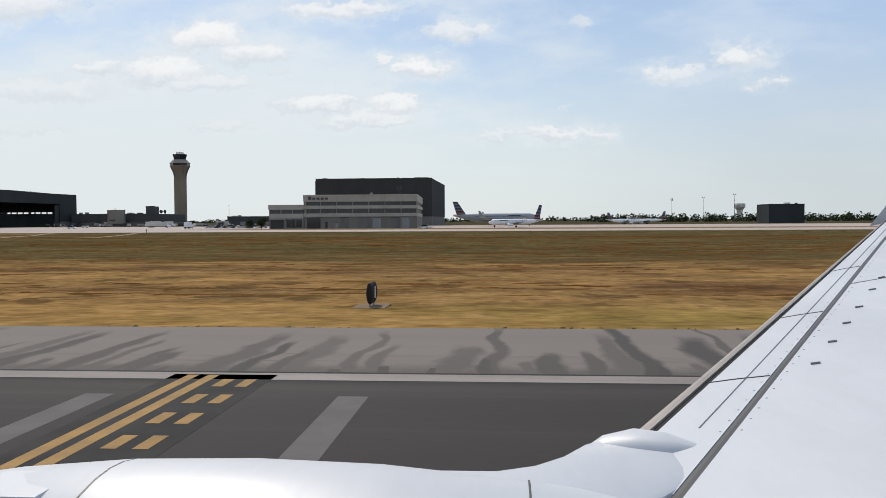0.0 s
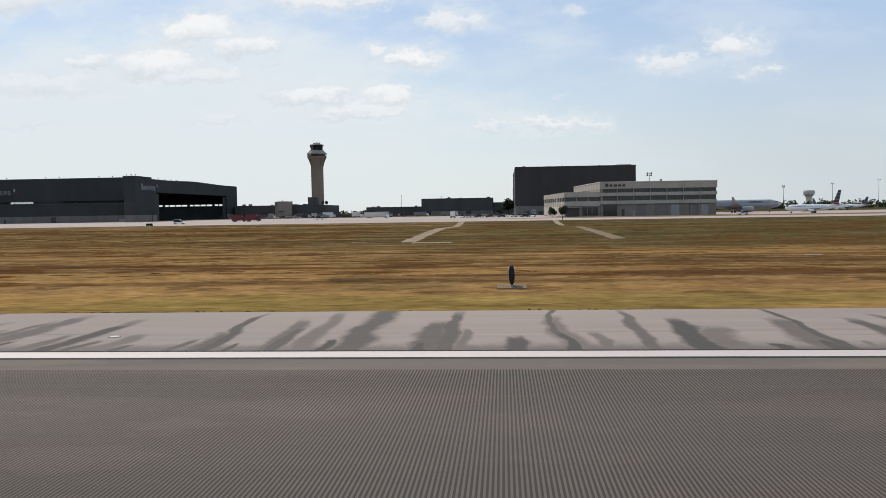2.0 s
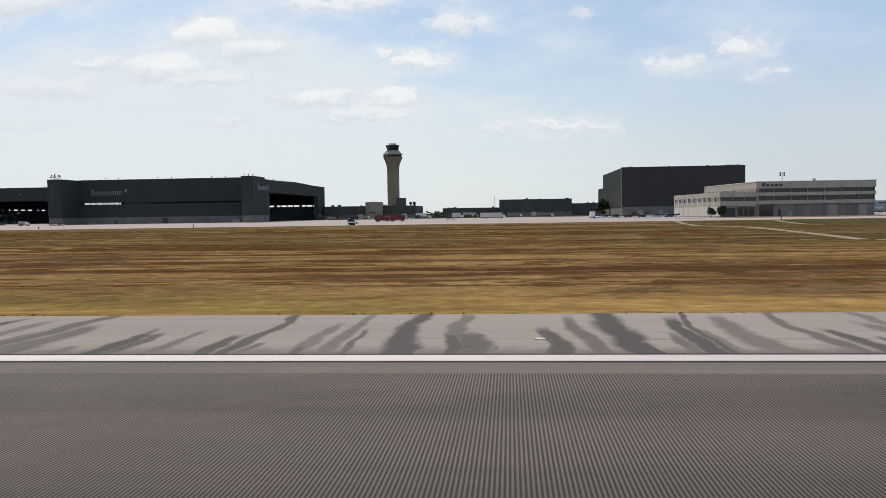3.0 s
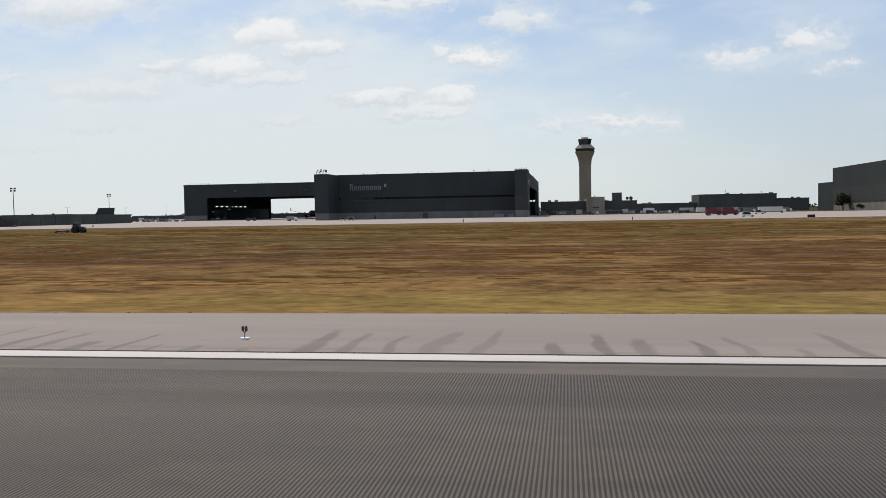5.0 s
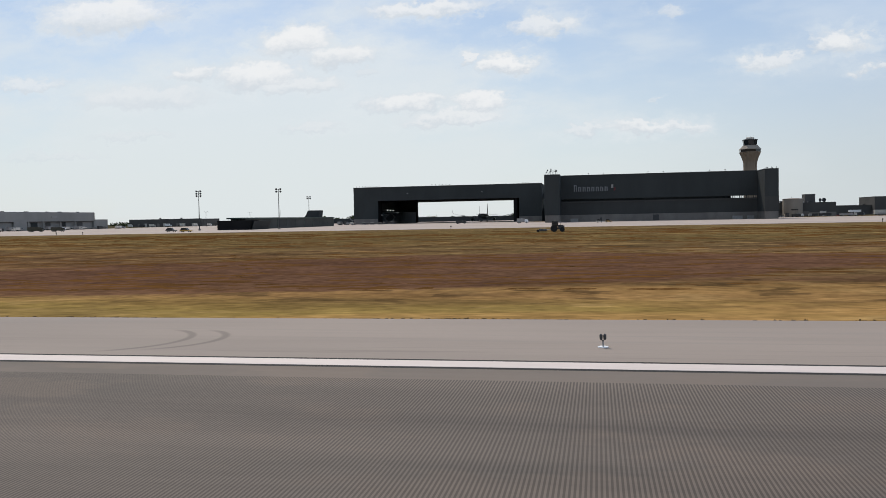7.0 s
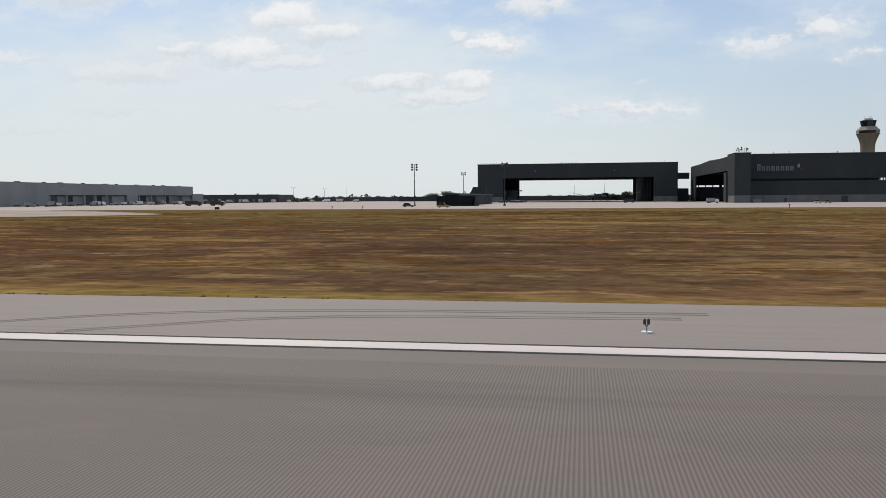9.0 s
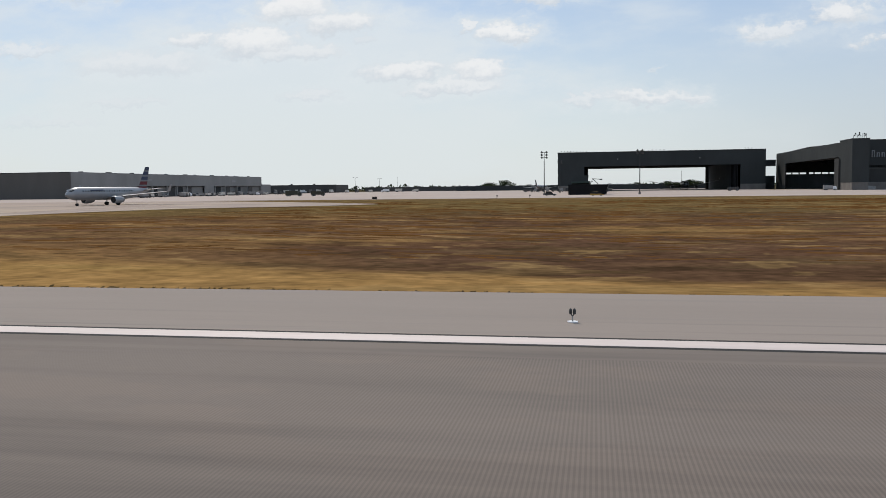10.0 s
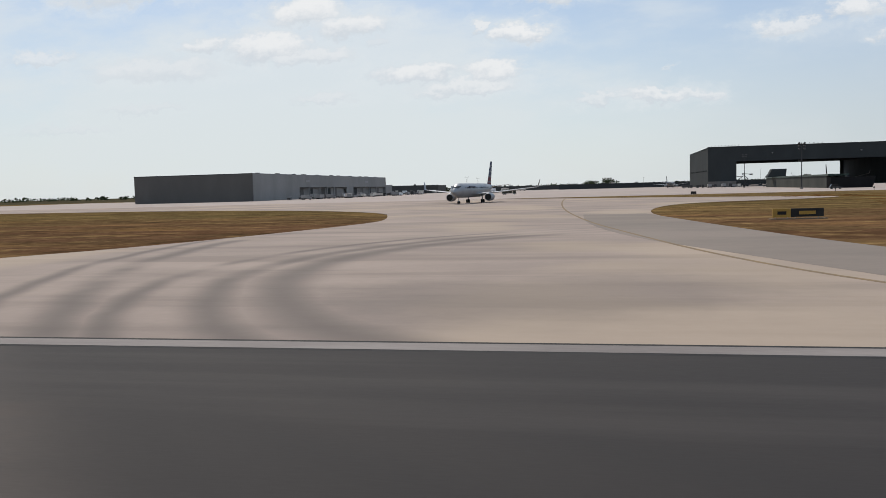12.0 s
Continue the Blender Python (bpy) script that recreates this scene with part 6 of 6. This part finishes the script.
for i in range(12):
    m = (WHITE, DARK, PALE)[i % 3]
    truck("depot_truck", names.get(m, "grey") + " truck standing before the far depot", (-1090 + i * 17 + 6 * rng.random(), 935 + 10 * rng.random(), 0), rng.choice((0, 90, 180)), m, (PALE, m)[i % 2], 7.0 + 4 * rng.random(), 3.0 + rng.random())
truck("tow_tug", "dark tow tug before the open hangar", (-600, 560, 0), 0, DARK, DARK, 7.0, 2.2)
truck("service_cart", "white service truck by the hangar corner", (-553, 514, 0), 0, WHITE, METAL, 7.0, 3.0)


def water_tower(at):
    w = thing("water_tower", "pale water tower with a wide drum on one stem", "water tower", at)
    round_ = lambda r, z: [(r * math.cos(i * math.pi / 12), r * math.sin(i * math.pi / 12), z) for i in range(24)]
    part("stem", loft(bmesh.new(), [round_(r, z) for r, z in ((7, 0), (6, 14), (6.4, 22), (8.5, 25))]), PALE, w)
    part("drum", loft(bmesh.new(), [round_(r, z) for r, z in ((8.5, 25), (11.5, 28), (11.8, 34), (10.5, 36.4), (3, 37.2))]), PALE, w)


water_tower((496, 1800, 0))


def boom_lift(at, turn, reach):
    """A wheeled work platform with its arm folded up."""
    b = thing("boom_lift", "dark boom lift with a raised folded arm", "boom lift", at, turn, "boom lifts")
    part("chassis", box(bmesh.new(), -2.2, 2.2, -1.1, 1.1, 0.6, 1.5), DARK, b)
    part("turret", box(bmesh.new(), -1.6, 1.0, -0.9, 0.9, 1.5, 2.9), DARK, b)
    part("lower_arm", rod(bmesh.new(), (-0.8, 0, 2.6), (1.6, 0, reach * 0.62), 0.32, 6), DARK, b)
    part("upper_arm", rod(bmesh.new(), (1.6, 0, reach * 0.60), (-3.4, 0, reach), 0.26, 6), DARK, b)
    part("jib", rod(bmesh.new(), (-3.4, 0, reach), (3.2, 0, reach - 0.5), 0.22, 6), DARK, b)
    part("basket", box(bmesh.new(), 3.0, 5.0, -1.0, 1.0, reach - 1.2, reach - 0.1), METAL, b)
    wheels(b, (-1.6, 1.6), 1.05, 0.55, 0.35)


boom_lift((-688, 716, 0.012), 10, 10.5), boom_lift((-694, 712, 0.012), 200, 8.5)


def tractor(at, turn):
    t = thing("tractor", "dark tractor pulling a wide batwing mower", "tractor", at, turn)
    part("bonnet", loft(bmesh.new(), [[(x, -w, 1.0), (x, w, 1.0), (x, w * 0.9, z), (x, -w * 0.9, z)] for x, w, z in ((0.5, 0.48, 1.85), (1.9, 0.42, 1.75), (2.2, 0.36, 1.6))]), DARK, t)
    part("chassis", box(bmesh.new(), -1.2, 2.1, -0.35, 0.35, 0.65, 1.05), DARK, t)
    part("cab_glass", box(bmesh.new(), -1.1, 0.45, -0.75, 0.75, 1.45, 2.75), GLASS, t)
    for x in (-1.1, 0.45):
        for y in (-0.75, 0.75):
            part("cab_post", box(bmesh.new(), x - 0.06, x + 0.06, y - 0.06, y + 0.06, 1.2, 2.8), DARK, t)
    part("cab_roof", box(bmesh.new(), -1.25, 0.65, -0.9, 0.9, 2.78, 2.95), DARK, t)
    part("beacon", rod(bmesh.new(), (-0.3, 0, 2.95), (-0.3, 0, 3.2), 0.1, 8), YELLOW, t, "amber beacon")
    part("exhaust", rod(bmesh.new(), (1.2, -0.5, 1.7), (1.2, -0.5, 3.0), 0.06, 8), METAL, t)
    for s in (-1, 1):
        part("rear_wheel", rod(bmesh.new(), (-0.6, s * 0.95 - 0.25, 0.9), (-0.6, s * 0.95 + 0.25, 0.9), 0.9, 18), BLACK, t)
        part("front_wheel", rod(bmesh.new(), (1.6, s * 0.85 - 0.18, 0.62), (1.6, s * 0.85 + 0.18, 0.62), 0.62, 16), BLACK, t)
        part("mudguard", box(bmesh.new(), -1.4, 0.2, s * 0.95 - 0.28, s * 0.95 + 0.28, 1.82, 1.92), DARK, t)
        part("mower_wing", loft(bmesh.new(), [[(-4.6, y, 0.25), (-2.6, y, 0.25), (-2.8, y, 0.75), (-4.4, y, 0.75)] for y in (s * 1.3, s * 4.0)]), DARK, t)
        part("mower_wheel", rod(bmesh.new(), (-4.9, s * 3.2 - 0.1, 0.3), (-4.9, s * 3.2 + 0.1, 0.3), 0.3, 10), BLACK, t)
    part("mower_deck", loft(bmesh.new(), [[(-4.8, y, 0.25), (-2.5, y, 0.25), (-2.7, y, 0.85), (-4.6, y, 0.85)] for y in (-1.25, 1.25)]), DARK, t)
    part("drawbar", rod(bmesh.new(), (-1.2, 0, 0.7), (-2.6, 0, 0.6), 0.09, 6), METAL, t)


tractor((-517.5, 221, dip(221, -517.5)), 6)

# ---------------------------------------------------------------- trees and grass


def leaf_cloud(verts, faces, rng, cx, cy, cz, rx, ry, rz, count, leaf):
    """Many small leaf clumps spread through an uneven ball."""
    for _ in range(count):
        a, b, r = rng.uniform(0, 2 * math.pi), rng.uniform(-1, 1), rng.uniform(0.45, 1.08)
        s = math.sqrt(1 - b * b)
        x, y, z = cx + rx * r * s * math.cos(a), cy + ry * r * s * math.sin(a), cz + rz * r * b
        u = Vector((rng.uniform(-1, 1), rng.uniform(-1, 1), rng.uniform(-0.6, 0.6))).normalized() * leaf * rng.uniform(0.6, 1.4)
        v = u.cross(Vector((rng.uniform(-1, 1), rng.uniform(-1, 1), rng.uniform(-1, 1)))).normalized() * leaf * rng.uniform(0.5, 1.0)
        n = len(verts)
        p = Vector((x, y, z))
        verts.extend([tuple(p - u - v * 0.4), tuple(p + u * 0.3 - v), tuple(p + u + v * 0.4), tuple(p - u * 0.3 + v)])
        faces.append((n, n + 1, n + 2, n + 3))


def tree(at, height, width, seed):
    rng = random.Random(seed)
    t = thing("tree", "rounded dark green tree beside the buildings", "tree", at, 0, "trees by the buildings")
    bm = bmesh.new()
    rod(bm, (0, 0, -0.1), (0.1, 0, height * 0.45), height * 0.035, 8, height * 0.02)
    for i in range(6):
        a = i * 1.05 + rng.random()
        rod(bm, (0.08, 0, height * (0.28 + 0.03 * i)), (math.cos(a) * width * 0.33, math.sin(a) * width * 0.33, height * (0.55 + 0.05 * i)), height * 0.014, 6, height * 0.005)
    part("trunk", bm, BARK, t)
    verts, faces = [], []
    for i in range(9):
        a = i * 2.4
        r = width * 0.26 * math.sqrt(i / 9)
        leaf_cloud(verts, faces, rng, r * 1.3 * math.cos(a), r * 1.3 * math.sin(a), height * (0.36 + 0.38 * rng.random()), width * 0.24, width * 0.24, height * 0.20, 130, height * 0.045)
    me = bpy.data.meshes.new("crown")
    me.from_pydata(verts, [], faces)
    me.materials.append(LEAF)
    c = new("crown", me)
    c.parent = t


for i, (x, y, h, w) in enumerate(((-152.7, 703, 16.5, 14.0), (-160.5, 640, 6.0, 6.5), (-133, 411, 5.6, 5.0), (-127.5, 413, 6.4, 5.2),
                                  (-604, 1000, 10, 13), (-593, 1004, 9, 13), (-580, 1000, 12, 15), (-569, 1010, 11, 14), (-800, 1030, 14, 26), (-824, 1040, 12, 24))):
    tree((x, y, 0), h, w, i)


def far_woods():
    rng = random.Random(11)
    verts, faces = [], []
    for i in range(420):
        x = -2600 + 3900 * i / 420 + rng.uniform(-8, 8)
        y = 1750 + 250 * noise.noise((x * 0.002, 3, 0)) + rng.uniform(-40, 40)
        h = 7 + 5 * noise.noise((x * 0.006, 7, 0)) + rng.uniform(0, 3.5)
        leaf_cloud(verts, faces, rng, x, y, h * 0.42, 9, 8, h * 0.58, 26, 2.3)
    for i in range(60):
        x = 120 + i * 9 + rng.uniform(-5, 5)
        leaf_cloud(verts, faces, rng, x, 1150 + rng.uniform(-30, 30), 3.5, 8, 6, 6.5 + 3 * rng.random(), 110, 1.4)
    me = bpy.data.meshes.new("far_woods")
    me.from_pydata(verts, [], faces)
    me.materials.append(LEAF)
    tagged(new("far_woods", me), "dark line of distant woods along the horizon", "woods", "", "stuff")


def grass_tufts():
    """Straw blades along the edge of the shoulder."""
    r = np.random.default_rng(3)
    n = 16000
    x = r.uniform(-900, 90, n)
    y = 30.62 + np.abs(r.normal(0, 0.35, n))
    keep = ~((x < -768) & (x > -850)) & ~((x < -771) & (y > 30))
    x, y = x[keep], y[keep]
    clump = np.array([noise.noise((a * 0.12, b * 0.9, 0.0)) for a, b in zip(x, y)])
    h = (0.02 + 0.065 * np.clip(clump + 0.3, 0, 1)) * r.uniform(0.4, 1.5, len(x))
    low = np.array([dip(b, a) for a, b in zip(x, y)])
    verts, faces = [], []
    ang = r.uniform(0, math.pi, len(x))
    for i in range(len(x)):
        c, s = math.cos(ang[i]), math.sin(ang[i])
        for k in range(2):
            w = 0.05 + 0.10 * (i % 7) / 7
            cc, ss = (c, s) if k == 0 else (-s, c)
            b = len(verts)
            verts += [(x[i] - cc * w, y[i] - ss * w, low[i] - 0.01), (x[i] + cc * w, y[i] + ss * w, low[i] - 0.01), (x[i] + cc * w * 0.7 + 0.03, y[i] + ss * w + 0.08, low[i] + h[i]), (x[i] - cc * w * 0.5, y[i] - ss * w * 0.6 + 0.07, low[i] + h[i] * 0.8)]
            faces.append((b, b + 1, b + 2, b + 3))
    me = bpy.data.meshes.new("grass_tufts")
    me.from_pydata(verts, [], faces)
    me.materials.append(BLADE)
    tagged(new("grass_tufts", me), "dry straw tufts along the pavement edge", "grass", "", "stuff")


def windrows():
    """Cut stalks raked by the mower into low broken ridges along the field, shaded on the side away from the sun."""
    r = np.random.default_rng(11)
    verts, faces = [], []
    made = 0
    while made < 7000:
        x, y = r.uniform(-1000, 110), 52 + 190 * r.uniform(0, 1) ** 1.3
        if noise.noise((x * 0.012, y * 0.05, 3.0)) + 0.5 * noise.noise((x * 0.05, y * 0.2, 7.0)) < r.uniform(-0.35, 0.45):
            continue
        if (x < -755 and y > 30) or (min(abs(x + 173), abs(x + 138), abs(x + 169), abs(x + 182)) < 6 and y > 98):
            continue
        made += 1
        long, tall, wide = r.uniform(0.6, 5.0) * (0.7 + y / 120), r.uniform(0.015, 0.075) * (0.7 + y / 150), r.uniform(0.25, 0.6)
        slant = r.normal(0, 0.05)
        n = 10
        base = len(verts)
        for k in range(n + 1):
            f = k / n
            px = x + (f - 0.5) * long
            py = y + (f - 0.5) * long * slant + r.normal(0, 0.08)
            g = dip(py, px) - 0.02
            h = tall * min(1.0, 4 * f, 4 * (1 - f)) * r.uniform(0.35, 1.15)
            verts += [(px, py - wide, g), (px, py + r.normal(0, 0.05), g + 0.02 + h), (px, py + wide * 1.4, g)]
        for k in range(n):
            a = base + 3 * k
            faces += [(a, a + 3, a + 4, a + 1), (a + 1, a + 4, a + 5, a + 2)]
    me = bpy.data.meshes.new("windrows")
    me.from_pydata(verts, [], faces)
    me.materials.append(STALKS)
    tagged(new("windrows", me), "low brown ridges of cut stalks in the grass", "grass", "", "stuff")


far_woods(), grass_tufts(), windrows()

# ---------------------------------------------------------------- the wing and engine beside the window


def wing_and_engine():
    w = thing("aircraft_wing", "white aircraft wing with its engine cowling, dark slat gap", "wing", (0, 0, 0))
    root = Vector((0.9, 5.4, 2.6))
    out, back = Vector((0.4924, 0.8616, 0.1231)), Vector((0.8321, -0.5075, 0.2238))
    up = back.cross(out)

    def strip(name, s0, s1, front, rear, lift, thick, mat, label="", steps=10):
        """A band of the wing between two lines that run outwards, a little arched."""
        rings = []
        for i in range(steps + 1):
            s = s0 + (s1 - s0) * i / steps
            a, b = front[0] + front[1] * s, max(rear[0] + rear[1] * s, front[0] + front[1] * s + 0.01)
            at = lambda c, h: tuple(root + out * s + back * c + up * (lift + h))
            rings.append([at(a, 0), at((a + b) / 2, 0.004), at(b, 0), at(b, -thick), at(a, -thick)])
        return part(name, loft(bmesh.new(), rings), mat, w, label)

    strip("slat", 0.05, 11.2, (-0.17, 0.038), (-0.075, 0.031), 0.0, 0.10, SLAT, "bare metal slat edge")
    strip("slat_gap", 0.05, 11.2, (-0.075, 0.031), (0.0, 0.027), -0.02, 0.08, BLACK, "black slat gap")
    strip("leading_panel", -0.9, 11.2, (0.0, 0.027), (0.505, 0.0), 0.0, 0.12, WING_WHITE)
    strip("seal_strip", -2.5, 11.2, (0.505, 0.0), (0.575, -0.002), -0.006, 0.1, DARK, "dark grey seal strip")
    strip("wing_skin", -4.0, 5.0, (0.575, -0.002), (5.0, -0.30), 0.0, 0.16, WING_WHITE)
    strip("wing_skin", 5.0, 11.2, (0.575, -0.002), (5.0, -0.30), 0.0, 0.16, WING_WHITE)
    strip("skin_joint", 4.985, 5.015, (0.575, -0.002), (3.0, 0.0), 0.003, 0.01, DARK, "", 1)
    turn = Matrix((out, back, up)).transposed().to_4x4()
    for i in range(7):
        p = root + out * (1.55 + 0.66 * i + 0.18 * (i > 3)) + back * (0.80 + 0.015 * i)
        part("vortex_tab", box(bmesh.new(), -0.006, 0.006, -0.035, 0.035, -0.004, 0.016, Matrix.Translation(p) @ turn), SIGN_GREY, w, "small grey vortex tab")
    for s0, c0, c1 in ((1.35, 0.02, 0.50), (3.6, 0.10, 0.50), (6.2, 0.17, 0.50)):
        strip("panel_seam", s0, s0 + 0.012, (c0, 0.0), (c1, 0.0), 0.0055, 0.006, DARK, "", 1)
    strip("panel_seam", 0.2, 11.0, (0.30, 0.012), (0.305, 0.012), 0.0065, 0.006, METAL, "", 8)
    for i in range(36):
        for c0 in (0.475, 0.615):
            p = root + out * (0.1 + 0.22 * i) + back * c0
            part("rivet", box(bmesh.new(), -0.006, 0.006, -0.006, 0.006, -0.004, 0.003, Matrix.Translation(p) @ turn), METAL, w)
    # the main wheels that carry it stand behind, under the wing
    part("gear_leg", rod(bmesh.new(), (2.6, 2.9, 0.5), (2.6, 2.9, 2.9), 0.11, 12), METAL, w)
    for o in (-0.42, 0.42):
        tyre = part("wheel", loft(bmesh.new(), [ring((2.6, 2.9 + o + d, 0.56), r, r, 24, "y") for d, r in ((-0.18, 0.46), (-0.14, 0.54), (0, 0.56), (0.14, 0.54), (0.18, 0.46))]), BLACK, w, "black tyre", True)
        part("rim", rod(bmesh.new(), (2.6, 2.9 + o - 0.19, 0.56), (2.6, 2.9 + o + 0.19, 0.56), 0.28, 16), METAL, tyre)
    tip = root + out * 11.2
    part("winglet", loft(bmesh.new(), [[tuple(tip + back * c + out * o + Vector((0, 0, h))) for c, o in ((f, 0), (f + l, 0), (f + l, 0.06), (f, 0.06))] for f, l, h in ((0.0, 1.5, -0.05), (0.35, 1.2, 0.35), (0.75, 0.8, 1.2), (1.05, 0.5, 1.9))]), WING_WHITE, w)
    outline = ((-1.2, 4.42), (-0.5, 4.62), (-0.1, 4.63), (0.15, 4.76), (0.35, 4.98), (0.52, 5.28), (0.70, 5.45), (0.93, 5.52), (1.18, 5.12), (1.05, 4.6), (0.80, 4.25), (0.1, 3.2), (-1.2, 3.2))
    shrink = lambda k, z: [(0.2 + (x - 0.2) * k, 4.4 + (y - 4.4) * k, z) for x, y in outline]
    part("pylon_fairing", loft(bmesh.new(), [shrink(0.96, 2.2), shrink(1.0, 2.45), shrink(0.995, 2.56), shrink(0.97, 2.61), shrink(0.90, 2.635)]), WING_WHITE, w, "", True)
    part("fairing_cap", loft(bmesh.new(), [ring((x, y, z), ry, rz, 14) for x, y, z, ry, rz in ((0.50, 5.30, 2.56, 0.03, 0.03), (0.62, 5.32, 2.57, 0.14, 0.09), (0.82, 5.30, 2.6, 0.20, 0.11), (1.0, 5.22, 2.62, 0.18, 0.09), (1.2, 5.1, 2.64, 0.06, 0.03))]), WING_WHITE, w, "", True)
    nac = ((-3.75, 0.84), (-3.62, 0.97), (-3.3, 1.07), (-2.75, 1.15), (-2.1, 1.205), (-1.4, 1.22), (-0.7, 1.20), (0.1, 1.13), (0.9, 1.02), (1.8, 0.8))
    c = (4.05, 1.58)
    for k, (a, b) in enumerate(((0, 2), (2, 4), (4, 7), (7, 9))):
        part("cowl_panel", loft(bmesh.new(), [ring((x + (0.012 if x == nac[a][0] and k else 0), *c), r, r, 48) for x, r in nac[a:b + 1]]), WING_WHITE, w, "", True)
        if k:
            part("cowl_joint", loft(bmesh.new(), [ring((nac[a][0] + o, *c), nac[a][1] + 0.001, nac[a][1] + 0.001, 48) for o in (0.0, 0.012)]), DARK, w)
    for i in range(20):
        x = -2.0 + i * 0.12
        part("fastener", rod(bmesh.new(), (x, c[0] - 0.50, c[1] + 1.09), (x, c[0] - 0.505, c[1] + 1.105), 0.010, 6), METAL, w)
    part("access_panel", box(bmesh.new(), -2.7, -2.3, c[0] - 0.35, c[0] + 0.05, c[1] + 1.0, c[1] + 1.165), WING_WHITE, w)


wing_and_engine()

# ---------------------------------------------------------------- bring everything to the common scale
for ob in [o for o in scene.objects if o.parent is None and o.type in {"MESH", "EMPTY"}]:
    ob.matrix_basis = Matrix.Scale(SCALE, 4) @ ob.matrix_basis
